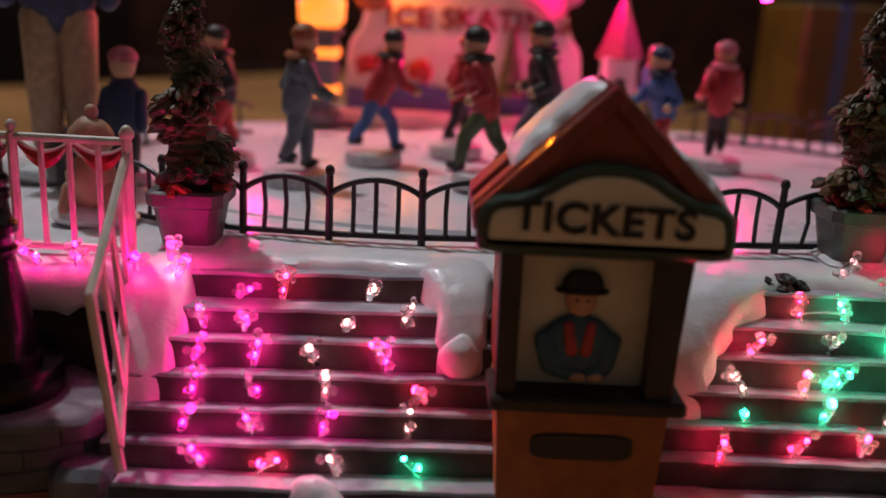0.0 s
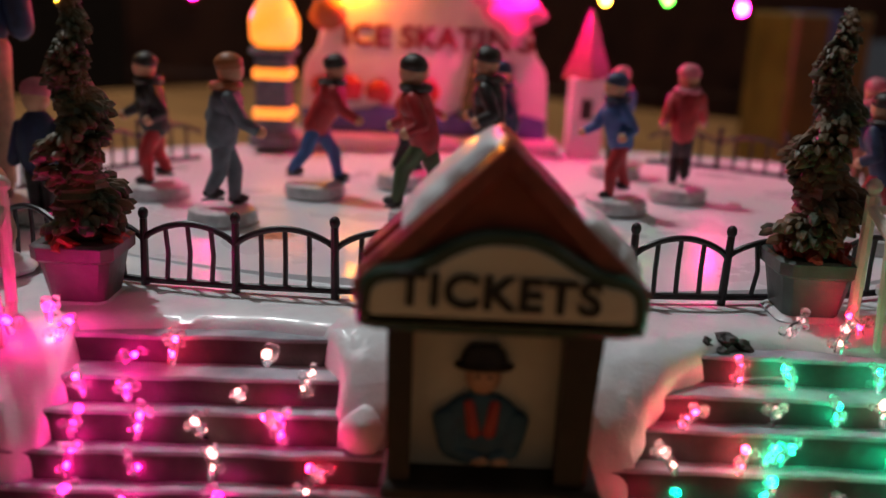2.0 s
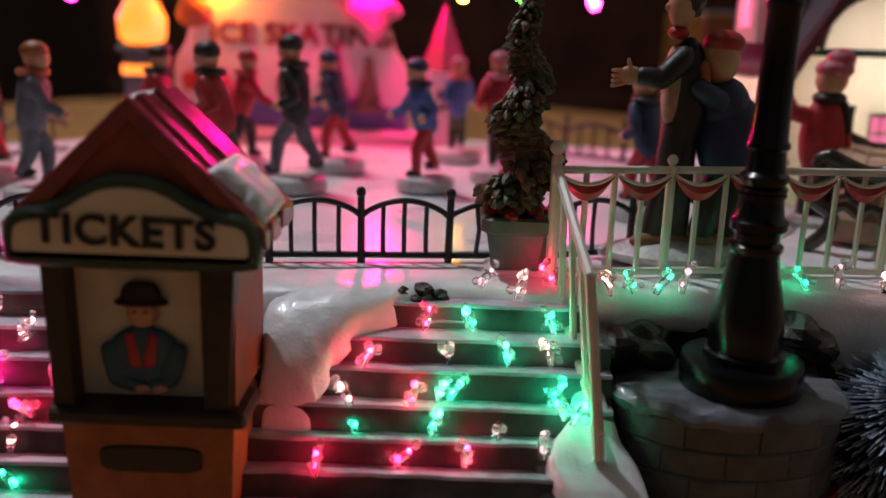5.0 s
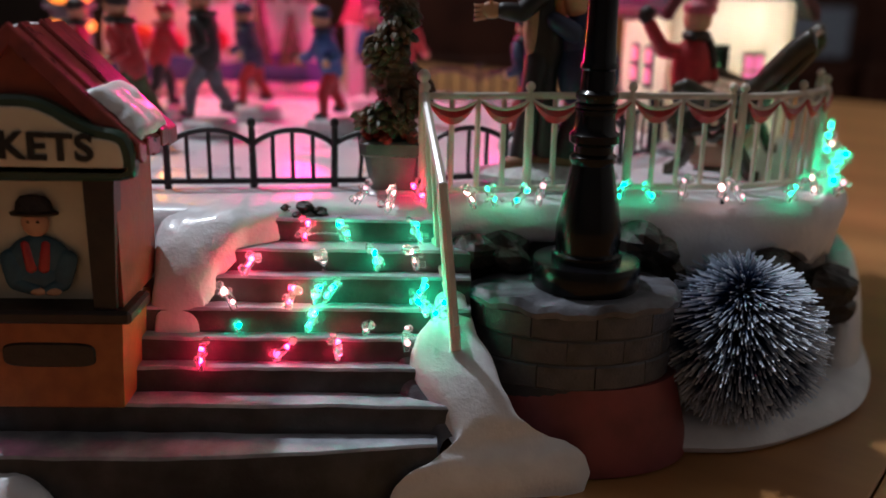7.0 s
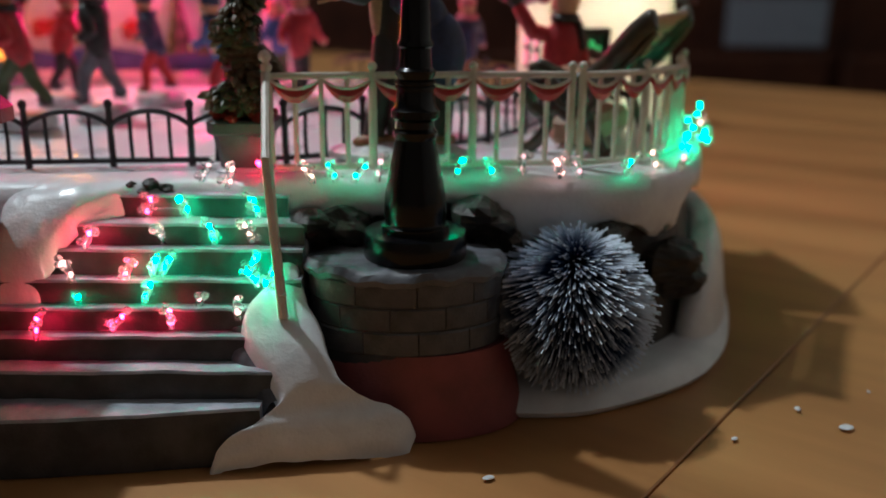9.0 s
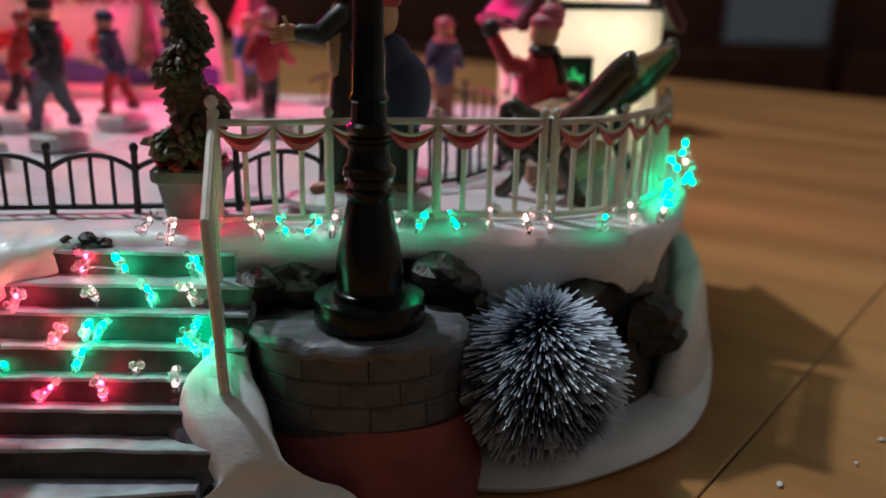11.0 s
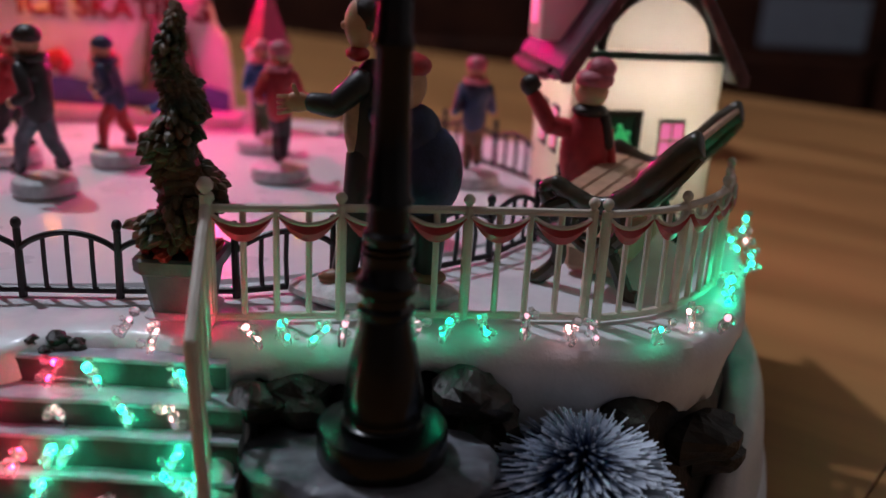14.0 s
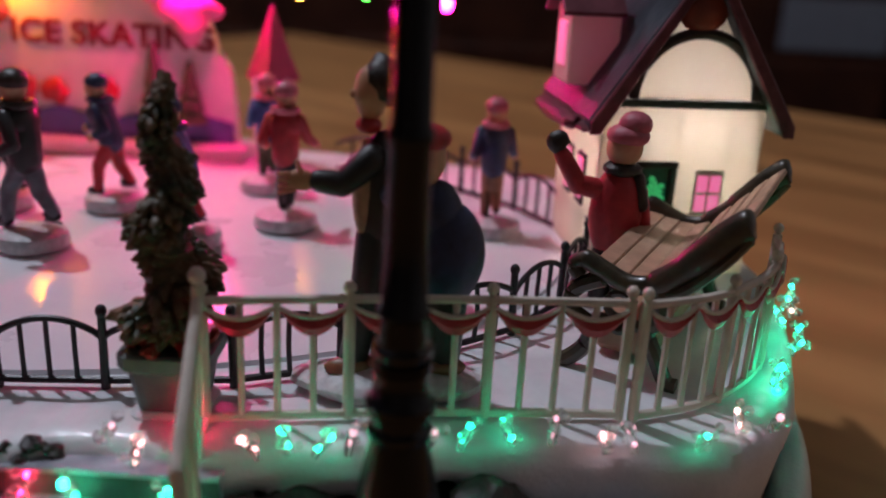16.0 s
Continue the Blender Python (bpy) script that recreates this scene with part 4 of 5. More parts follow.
# ---- black arched fence round the rink ----
FRONT = [(-14.2, 10.6), (-12.3, 8.6), (-10.2, 7.3), (-8.0, 6.6), (-5.75, 6.2), (-3.4, 5.95), (-1.1, 6.0), (1.2, 6.15), (3.5, 6.42), (5.72, 6.6), (8.4, 6.95), (10.6, 7.85),
         (12.7, 9.0), (14.6, 10.5), (16.0, 12.5), (16.9, 14.7), (17.2, 17.1), (16.6, 19.5), (15.2, 21.7), (13.2, 23.6), (10.8, 25.0), (8.0, 26.0)]
LEFTBACK = [(-14.2, 10.6), (-15.4, 12.8), (-15.8, 15.2), (-15.6, 17.6), (-14.7, 19.9), (-13.2, 21.9), (-11.2, 23.6)]


def fence_bay(a, b, k):
    za, zb = plat_z(a[0]), plat_z(b[0])
    f = thing("arched_fence", (a[0], a[1], za), "black plastic arched fence panel with ball finials round the rink", "fence", "rink fence panels")
    d = Vector((b[0] - a[0], b[1] - a[1], zb - za))
    lean = Vector((0.03 * math.sin(k * 2.3), 0.03 * math.cos(k * 1.7), 0))

    def post(p, nm="post"):
        g = Geo().tube([p + Vector((0, 0, -0.1)), p + lean + Vector((0, 0, 1.62))], [0.105, 0.09], 8)
        g.ell(p + lean + Vector((0, 0, 1.74)), (0.125, 0.125, 0.15), 10, 7)
        part(nm, g, FENCE, f)

    post(Vector((0, 0, 0)))
    part("bottom_rail", Geo().tube([(0, 0, 0.12), d * 0.5 + Vector((0, 0, 0.12)), d + Vector((0, 0, 0.12))], 0.085, 8), FENCE, f)
    arch = [d * (i / 14) + Vector((0, 0, 1.12 + 0.42 * math.sin(math.pi * i / 14) ** 0.75)) for i in range(15)]
    part("arch_rail", Geo().tube(arch, 0.075, 8), FENCE, f)
    for j in (1, 2, 3):
        u = j / 4 + 0.012 * math.sin(k * 5 + j)
        h = 1.12 + 0.42 * math.sin(math.pi * u) ** 0.75
        bow = lean * (2.5 if k % 3 == 0 else 0.8)
        part("bar", Geo().tube([d * u + Vector((0, 0, 0.1)), d * u + bow + Vector((0, 0, h * 0.55)), d * u + Vector((0, 0, h))], 0.06, 6), FENCE, f)
    return f


for k, (a, b) in enumerate(zip(FRONT, FRONT[1:])):
    fence_bay(a, b, k)
for k, (a, b) in enumerate(zip(LEFTBACK, LEFTBACK[1:])):
    fence_bay(a, b, k + 40)

# ---- spiral topiary trees in pots ----


def topiary(place, pot_mat, label, seed, h=5.1):
    rnd = random.Random(seed)
    t = thing("spiral_topiary", place, label, "topiary", "potted topiaries")
    sq = lambda r, z: [(r * math.copysign(min(1, abs(math.cos(a)) * 1.25), math.cos(a)), r * math.copysign(min(1, abs(math.sin(a)) * 1.25), math.sin(a)), z)
                       for a in [2 * math.pi * (i + 0.5) / 24 for i in range(24)]]
    part("pot", Geo().loft([sq(0.58, 0), sq(0.62, 0.08), sq(0.78, 1.0), sq(0.8, 1.12)]), pot_mat, t)
    part("rim", Geo().loft([sq(0.84, 1.05), sq(0.92, 1.12), sq(0.93, 1.4), sq(0.86, 1.46), sq(0.7, 1.44)]), pot_mat, t, "thick moulded pot rim")
    part("snow_foot", Geo().loft([sq(0.72, -0.06), sq(0.78, 0.02), sq(0.7, 0.1), sq(0.6, 0.12)]), SNOW, t, "white snow at the foot")
    fl = mesh_of("flower", Geo().ell((0, 0, 0), (0.2, 0.2, 0.1), 8, 5, lumps=0.7, lump_size=0.12), REDFLOWER, False)
    for i in range(26):
        a, rr = rnd.uniform(0, 6.283), rnd.uniform(0.3, 0.85)
        part("flower", fl, None, t, at=pose(rr * math.cos(a) * CM, rr * math.sin(a) * CM, (1.5 + rnd.uniform(-0.05, 0.16)) * CM, rnd.uniform(-40, 40), rnd.uniform(-40, 40), rnd.uniform(0, 360)))
    part("trunk", Geo().tube([(0, 0, 1.3), (0.03, 0, 3.5), (0, 0, 1.45 + h)], [0.2, 0.14, 0.03], 8), HAIR, t)
    g = Geo()
    for i in range(820):
        u = (i + rnd.random()) / 820
        z = 1.65 + h * u
        full = (1 - u) ** 0.72
        turn_ = 2 * math.pi * 2.6 * u + seed
        a = rnd.uniform(0, 2 * math.pi)
        ph = (a - turn_) % (2 * math.pi)
        screw = 0.60 + 0.40 * math.cos(ph)
        r = (1.05 * full * screw + 0.03) * rnd.uniform(0.78, 1.0)
        s = rnd.uniform(0.085, 0.13) * (0.65 + 0.5 * full)
        p = Vector((r * math.cos(a), r * math.sin(a), z + 0.14 * math.cos(ph)))
        d = Vector((math.cos(a + rnd.uniform(-0.5, 0.5)), math.sin(a + rnd.uniform(-0.5, 0.5)), rnd.uniform(-0.55, 0.25)))
        g.tube([p - d * s * 1.2, p, p + d * s * 1.1, p + d * s * 1.9 - Vector((0, 0, s * 0.3))], [s * 0.7, s * 1.1, s * 0.85, s * 0.15], 6)
    for i in range(26):
        u = i / 25
        r = 0.62 * (1 - u) ** 0.8 + 0.03
        g.ell((0, 0, 1.6 + h * u), (r, r, 0.22), 10, 6, lumps=0.4, lump_size=0.3)
    part("foliage", g, TOPIARY, t, "knobbly painted foliage in a spiral", kind="stuff")


topiary((7.42, 6.05, 6.0), POTGREEN, "brown-green spiral topiary in a grey-green pot on the snow", 3)
topiary((-9.05, 5.75, 5.72), POT, "brown-green spiral topiary in a plum-grey pot on the snow", 5)

# ---- man with a child, a girl, and other figurines on the terrace ----
g = Geo()
g.ell((0.0, 0.0, 0.28), (2.0, 1.05, 0.34), 26, 9, 5, lumps=0.12, lump_size=0.6)
g.limb((-0.75, 0, 0.75), (-0.45, 0, 3.2), 0.3, 0.42, 0)
g.limb((-0.1, 0.1, 0.75), (-0.2, 0.1, 3.2), 0.3, 0.42, 0)
g.ell((-0.85, -0.15, 0.6), (0.5, 0.26, 0.2), 12, 7, 6)
g.ell((-0.2, 0.0, 0.6), (0.5, 0.26, 0.2), 12, 7, 6)
g.ell((-0.25, 0.05, 3.9), (0.66, 0.5, 1.3), 18, 12, 0)
g.ell((-0.66, -0.05, 4.1), (0.3, 0.36, 0.95), 14, 10, 2)
g.limb((-0.5, -0.35, 4.75), (-1.15, -0.5, 4.3), 0.3, 0.25, 0)
g.limb((-1.15, -0.5, 4.3), (-1.7, -0.55, 4.36), 0.24, 0.2, 0)
g.ell((-2.02, -0.55, 4.36), (0.36, 0.12, 0.2), 12, 8, 1)
for k in range(4):
    g.limb((-2.2, -0.56, 4.46 - 0.09 * k), (-2.5, -0.58, 4.46 - 0.11 * k), 0.055, 0.045, 1, 6)
g.limb((-2.0, -0.6, 4.46), (-2.12, -0.65, 4.69), 0.06, 0.05, 1, 6)
g.ell((-0.58, 0.0, 5.85), (0.38, 0.34, 0.5), 16, 11, 1)
g.ell((-0.95, 0.0, 5.82), (0.1, 0.07, 0.09), 8, 6, 1)
g.ell((-0.34, 0.05, 6.05), (0.45, 0.42, 0.44), 14, 10, 3, lumps=0.3, lump_size=0.25)
g.ell((-0.62, 0.0, 5.28), (0.3, 0.3, 0.16), 12, 7, 4)
man_end = len(g.v)
g.limb((0.45, -0.1, 0.75), (0.85, 0, 1.9), 0.32, 0.42, 0)
g.limb((1.15, 0, 0.75), (1.1, 0, 1.9), 0.32, 0.45, 0)
g.ell((0.45, -0.2, 0.6), (0.45, 0.25, 0.18), 12, 7, 6)
g.ell((1.15, -0.1, 0.6), (0.45, 0.25, 0.18), 12, 7, 6)
g.ell((1.0, -0.05, 2.75), (0.85, 0.6, 1.0), 18, 12, 7)
g.ell((0.75, -0.05, 3.5), (0.6, 0.5, 0.6), 16, 10, 7)
g.limb((0.5, -0.4, 3.6), (-0.1, -0.5, 3.9), 0.25, 0.2, 7)
g.ell((0.52, -0.1, 4.45), (0.45, 0.42, 0.5), 14, 10, 1)
g.ell((0.56, -0.08, 4.8), (0.5, 0.47, 0.26), 14, 8, 4)
g.limb((0.15, -0.3, 3.7), (0.05, -0.35, 4.3), 0.16, 0.14, 8)
g.v = [(x * (0.9 if k < man_end and z > 1 else 1.04), y, z * (1.12 if k < man_end else 1.19)) for k, (x, y, z) in enumerate(g.v)]
solid("man_and_child_figurine", (11.75, 7.1, 5.95), g, [COATBLACK, SKIN, BEIGE, HAIR, COATRED, FROSTBASE, SHOE, NAVY, ORANGE],
      "painted man in black coat lifting a red-capped child", "figurine", rz=4)

g = Geo()
g.limb((-0.2, 0, 0.2), (-0.15, 0, 1.6), 0.28, 0.34, 1)
g.limb((0.25, 0, 0.2), (0.2, 0, 1.6), 0.28, 0.34, 1)
g.ell((0, 0, 2.6), (0.68, 0.5, 1.25), 18, 12, 0)
g.limb((-0.4, 0, 3.2), (-1.0, -0.1, 3.35), 0.27, 0.25, 0)
g.limb((-1.0, -0.1, 3.3), (-1.5, -0.15, 4.1), 0.25, 0.21, 0)
g.ell((-1.62, -0.15, 4.4), (0.28, 0.2, 0.3), 12, 8, 2, lumps=0.3, lump_size=0.2)
g.limb((0.5, 0, 3.2), (0.75, 0.1, 2.2), 0.25, 0.22, 0)
g.ell((0.78, 0.1, 1.95), 0.22, slot=2)
g.ell((0.05, -0.02, 3.78), (0.5, 0.42, 0.22), 14, 7, 2)
g.limb((0.45, -0.1, 3.6), (0.6, -0.2, 2.9), 0.16, 0.17, 2)
g.ell((0.05, 0, 4.3), (0.46, 0.42, 0.48), 14, 10, 3)
g.ell((0.1, 0, 4.62), (0.54, 0.5, 0.3), 16, 8, 4)
g.ell((0.25, 0, 4.9), (0.42, 0.4, 0.32), 14, 8, 4)
g.ell((0, 0, 0.1), (0.95, 0.75, 0.22), 18, 7, 5)
g.v = [(x * 1.05, y * 1.05, z * 1.05) for x, y, z in g.v]
solid("girl_figurine", (17.25, 12.5, 6.0), g, [COATRED, COATBLACK, HAIR, SKIN, PINKHAT, FROSTBASE], "painted girl in red coat and pink hat, waving", "figurine")

g = Geo()
g.ell((0, 0, 0.2), (1.25, 0.85, 0.3), 20, 8, 1)
g.ell((0, 0, 1.05), (0.7, 0.6, 0.75), 18, 12, 0, lumps=0.15, lump_size=0.5)
g.limb((-0.55, -0.3, 0.9), (-0.65, -0.5, 0.4), 0.2, 0.18, 0)
g.limb((0.55, -0.3, 0.9), (0.65, -0.5, 0.4), 0.2, 0.18, 0)
g.ell((0, 0, 2.1), (0.62, 0.58, 0.52), 16, 11, 0, lumps=0.12, lump_size=0.3)
g.lathe([(0.66, 1.95), (0.68, 2.1), (0.62, 2.15)], (0, 0, 0), 18, 0)
g.ell((0.05, 0, 2.72), 0.19, slot=0)
g.v = [(x * 0.95, y * 0.9, z * 1.08) for x, y, z in g.v]
solid("seated_child_figurine", (-12.05, 7.3, 5.7), g, [TAN, SNOW], "tan painted child in a bobble hat sitting on snow", "figurine")

# grown-up and child figurines standing beside the rink
g = Geo()
g.ell((0, 0, 0.2), (1.5, 1.0, 0.28), 20, 8, 3, lumps=0.12, lump_size=0.5)
for x in (-0.36, 0.36):
    g.limb((x, 0, 0.7), (x * 0.9, 0, 3.3), 0.3, 0.44, 1)
    g.ell((x, -0.18, 0.5), (0.26, 0.48, 0.2), 12, 7, 2)
g.ell((0, 0, 4.3), (0.85, 0.6, 1.5), 18, 12, 0)
g.limb((-0.75, 0, 5.1), (-1.0, -0.2, 3.7), 0.32, 0.26, 0)
g.limb((0.75, 0, 5.1), (1.0, -0.2, 3.7), 0.32, 0.26, 0)
g.ell((0, 0, 6.3), (0.42, 0.4, 0.52), 14, 10, 4)
g.ell((0, 0.05, 6.6), (0.47, 0.46, 0.36), 14, 9, 2)
g.v = [(x * 1.5, y * 1.5, z * 1.55) for x, y, z in g.v]
solid("grown_up_figurine", (-15.1, 13.2, 5.6), g, [NAVY, BEIGE, COATBLACK, FROSTBASE, SKIN], "painted grown-up figurine in navy coat and pale trousers", "figurine", rz=15)
g = Geo()
g.ell((0, 0, 0.2), (0.9, 0.8, 0.25), 18, 8, 3)
for x in (-0.22, 0.22):
    g.limb((x, 0, 0.5), (x, 0, 1.6), 0.2, 0.28, 2)
g.ell((0, 0, 2.4), (0.68, 0.52, 1.05), 16, 11, 0)
g.limb((-0.55, 0, 2.9), (-0.7, -0.25, 1.9), 0.22, 0.18, 0)
g.limb((0.55, 0, 2.9), (0.7, -0.25, 1.9), 0.22, 0.18, 0)
g.ell((0, 0, 3.75), (0.4, 0.38, 0.45), 14, 10, 4)
g.ell((0, 0.05, 3.98), (0.46, 0.44, 0.36), 14, 9, 1)
solid("child_figurine", (-12.9, 12.4, 5.65), g, [NAVY, PINKHAT, COATBLACK, FROSTBASE, SKIN], "painted child figurine in navy coat and pink hat", "figurine", rz=-10)

# ---- park bench behind the railing ----
bench = thing("park_bench", (19.05, 7.42, 6.0), "dark bronze cast-iron park bench with tan boards behind the railing", "bench", rz=-25.8)
# local x runs from the seat's front (minus) to the back, y along the bench
LONG = 5.6


def bench_end(y):
    end = part("bench_end", Geo().tube([(p[0], y, p[2]) for p in curve_points([(-3.45, 0, 2.25), (-3.62, 0, 2.5), (-3.35, 0, 2.68), (-2.9, 0, 2.5), (-2.3, 0, 2.3), (-1.7, 0, 2.45), (-1.0, 0, 3.05), (-0.4, 0, 3.75), (0.0, 0, 4.12), (0.16, 0, 4.2)], 7)],
               [0.16] * 14 + [0.2] * 21 + [0.26] * 7 + [0.3] * 14 + [0.3, 0.3, 0.29, 0.27, 0.24, 0.2, 0.14, 0.05], 10, flat=1.15), STROLLERWOOD, bench, "dark bronze cast end with pierced scrolls")
    part("back_rail", Geo().tube([(p[0], y, p[2]) for p in curve_points([(-1.9, 0, 2.1), (-1.1, 0, 2.4), (-0.35, 0, 3.2), (0.1, 0, 3.85)], 7)], 0.15, 8), STROLLERWOOD, end)
    for k in range(3):
        x, z = -1.15 + 0.42 * k, 2.62 + 0.44 * k
        part("scroll", Geo().tube([(x + 0.17 * math.cos(a), y, z + 0.17 * math.sin(a)) for a in [2 * math.pi * i / 14 for i in range(14)]], 0.07, 6, closed=True), STROLLERWOOD, end)
    part("front_leg", Geo().tube([(p[0], y, p[2]) for p in curve_points([(-2.9, 0, 2.3), (-3.5, 0, 1.95), (-3.6, 0, 1.45), (-3.1, 0, 1.1), (-3.15, 0, 0.6), (-3.55, 0, 0.15), (-3.75, 0, 0.1)], 6)], 0.2, 8), STROLLERWOOD, end)
    part("rear_leg", Geo().tube([(p[0], y, p[2]) for p in curve_points([(-1.6, 0, 2.35), (-1.5, 0, 1.7), (-1.75, 0, 1.25), (-1.5, 0, 0.7), (-1.2, 0, 0.15), (-0.95, 0, 0.1)], 6)], 0.2, 8), STROLLERWOOD, end)
    part("stretcher", Geo().tube([(p[0], y, p[2]) for p in curve_points([(-3.2, 0, 1.1), (-2.8, 0, 1.35), (-2.4, 0, 1.15), (-2.1, 0, 1.35), (-1.7, 0, 1.2)], 6)], 0.14, 8), STROLLERWOOD, end)
    part("scroll", Geo().tube([(-2.45 + 0.3 * math.cos(a), y, 1.75 + 0.3 * math.sin(a)) for a in [2 * math.pi * i / 16 for i in range(16)]], 0.1, 6, closed=True), STROLLERWOOD, end)


bench_end(0.0)
bench_end(LONG)
for x, z, tilt in ((-3.1, 2.42, 6), (-2.65, 2.35, 6), (-2.2, 2.3, 0), (-1.8, 2.38, -25), (-1.25, 2.86, -48), (-0.85, 3.3, -48), (-0.45, 3.74, -48), (-0.1, 4.08, -42)):
    part("board", Geo().box((x, LONG / 2, z), (0.44, LONG - 0.3, 0.14), bevel=0.05, turn=Matrix.Rotation(radians(tilt), 3, "Y")), TAN, bench, "tan painted board", smooth=False)
part("valance", Geo().box((-2.5, LONG / 2 + 0.3, 0.55), (1.6, LONG - 1.2, 0.9), bevel=0.4), TAN, bench, "tan moulded block under the seat", smooth=False)

# ---- lit house ----
def lit_house(place, rz, label, LITWALL):
    h = thing("lit_house", place, label, "house", "lit houses", rz=rz)
    w, d, e = 4.9, 4.6, 5.1
    lit = LITWALL.name.startswith("lit")
    pane_m, frame_m = (PINKGLASS, WHITE) if lit else (HAIR, DARKWOOD)
    t = 0.22
    # front wall with real openings, built from piers and heads
    ops = [(0.85, 2.35, 0.0, 3.35), (3.0, 3.85, 1.9, 3.2)]
    xs = [0.0] + [v for o in ops for v in o[:2]] + [w]
    panel = lambda c, s: part("wall_panel", Geo().box(c, s, bevel=0.001), LITWALL, h, "cream porcelain wall panel", smooth=False)
    for a, b in ((0, 0.85), (2.35, 3.0), (3.85, w)):
        panel(((a + b) / 2, t / 2, e / 2), (b - a, t, e))
    panel((1.6, t / 2, (3.35 + e) / 2), (1.5, t, e - 3.35))
    panel((3.425, t / 2, 0.95), (0.85, t, 1.9))
    panel((3.425, t / 2, (3.2 + e) / 2), (0.85, t, e - 3.2))
    for a, b in ((t, 1.3), (2.0, 2.7), (3.4, d)):
        panel((t / 2, (a + b) / 2, e / 2), (t, b - a, e))
    for a, b in ((1.3, 2.0), (2.7, 3.4)):
        panel((t / 2, (a + b) / 2, 0.9), (t, b - a, 1.8))
        panel((t / 2, (a + b) / 2, (3.3 + e) / 2), (t, b - a, e - 3.3))
    part("side_wall", Geo().box((w - t / 2, d / 2, e / 2), (t, d - 2 * t - 0.02, e), bevel=0.02), LITWALL, h, smooth=False)
    part("back_wall", Geo().box((w / 2, d - t / 2, e / 2), (w - 2 * t - 0.02, t, e), bevel=0.02), LITWALL, h, smooth=False)
    for y in (1.65, 3.05):
        win = part("window", Geo().box((0.0, y, 2.55), (0.12, 0.78, 1.6), bevel=0.03), DARKWOOD, h, "dark framed side window", smooth=False)
        for zz in (2.2, 2.95):
            part("pane", Geo().box((-0.03, y, zz), (0.12, 0.5, 0.55), bevel=0.03), pane_m, win, "small window pane", smooth=False)
    win = part("window", Geo().box((3.425, 0.02, 2.55), (0.9, 0.1, 1.4), bevel=0.03), frame_m, h, "framed window", smooth=False)
    for xx in (3.22, 3.63):
        for zz in (2.25, 2.85):
            part("pane", Geo().box((xx, -0.02, zz), (0.33, 0.1, 0.5), bevel=0.03), pane_m, win, "small window pane", smooth=False)
    dr = part("door", Geo().box((1.6, 0.14, 1.68), (1.45, 0.16, 3.3), bevel=0.03), GREENTRIM, h, "dark green door with a lit wreath", smooth=False)
    gf = Geo().box((0.92, 0.04, 1.7), (0.2, 0.28, 3.5), bevel=0.04).box((2.28, 0.04, 1.7), (0.2, 0.28, 3.5), bevel=0.04).box((1.6, 0.04, 3.4), (1.6, 0.28, 0.2), bevel=0.04)
    part("frame", gf, DARKWOOD, dr, "brown door frame", smooth=False)
    gr = Geo()
    rn = random.Random(2)
    for i in range(60):
        a, r = rn.uniform(0, 6.283), rn.uniform(0.05, 0.45)
        gr.ell((1.6 + r * math.cos(a), 0.02, 2.5 + r * 1.15 * math.sin(a)), 0.1, 6, 5, lumps=0.4, lump_size=0.1)
    part("wreath", gr, GREENGLASS if lit else MOSS, dr, "round green wreath", smooth=False)
    # green ledge, arched fanlight, gable
    part("ledge", Geo().box((2.6, -0.08, e + 0.14), (4.6, 0.45, 0.22), bevel=0.06), GREENTRIM, h, "dark green ledge", smooth=False)
    gab = [(-0.1, e), (0.84, e)] + [(2.6 - 1.76 * math.cos(a), e + 0.26 + 1.76 * math.sin(a)) for a in [math.pi * i / 20 for i in range(21)]] + [(4.36, e), (w + 0.1, e), (w / 2, e + 3.9)]
    part("gable", Geo().plate(gab, 0.05, 0.3, 0.02), LITWALL, h, "cream gable lit from inside", smooth=False)
    fan = [(2.6 + 1.75 * math.cos(a), e + 0.28 + 1.75 * math.sin(a)) for a in [math.pi * i / 20 for i in range(21)]]
    part("fanlight", Geo().plate(fan, -0.1, 0.06, 0.04), LITWALL, h, "bright arched fanlight", smooth=False)
    part("fan_rim", Geo().tube([(2.6 + 1.85 * math.cos(a), -0.12, e + 0.28 + 1.85 * math.sin(a)) for a in [math.pi * i / 24 for i in range(25)]], 0.16, 8), DARKWOOD, h, "brown arch moulding")
    part("gable_boss", Geo().ell((2.5, -0.1, e + 2.75), (0.75, 0.3, 0.6), 16, 9), GABLE, h, "dark red boss over the arch")
    for sg in (-1, 1):
        out = [(w / 2, e + 4.35), (w / 2 + sg * 3.05, e - 0.3), (w / 2 + sg * 3.05, e - 0.65), (w / 2 + sg * 2.75, e - 0.65), (w / 2, e + 3.9)]
        part("roof_slope", Geo().plate(out if sg > 0 else out[::-1], -0.55, d + 0.4, 0.06), SLATE, h, "dark slate roof slope", smooth=False)
        part("bargeboard", Geo().plate([(x, z - 0.05) for x, z in (out if sg > 0 else out[::-1])], -0.72, -0.57, 0.04), PLUM, h, "plum bargeboard", smooth=False)
    part("snow_eave", Geo().ell((-0.75, 1.8, e - 0.55), (0.5, 2.5, 0.25), 18, 9, lumps=0.4, lump_size=0.5), PLUM, h, "plum shingled eave")
    # dormer on the side slope
    part("dormer", Geo().box((-0.05, 2.3, e + 1.5), (1.5, 1.7, 2.3), bevel=0.05), LITWALL, h, "lit dormer", smooth=False)
    dw = part("dormer_window", Geo().box((-0.82, 2.3, e + 1.5), (0.1, 0.8, 1.3), bevel=0.03), pane_m, h, "dormer window", smooth=False)
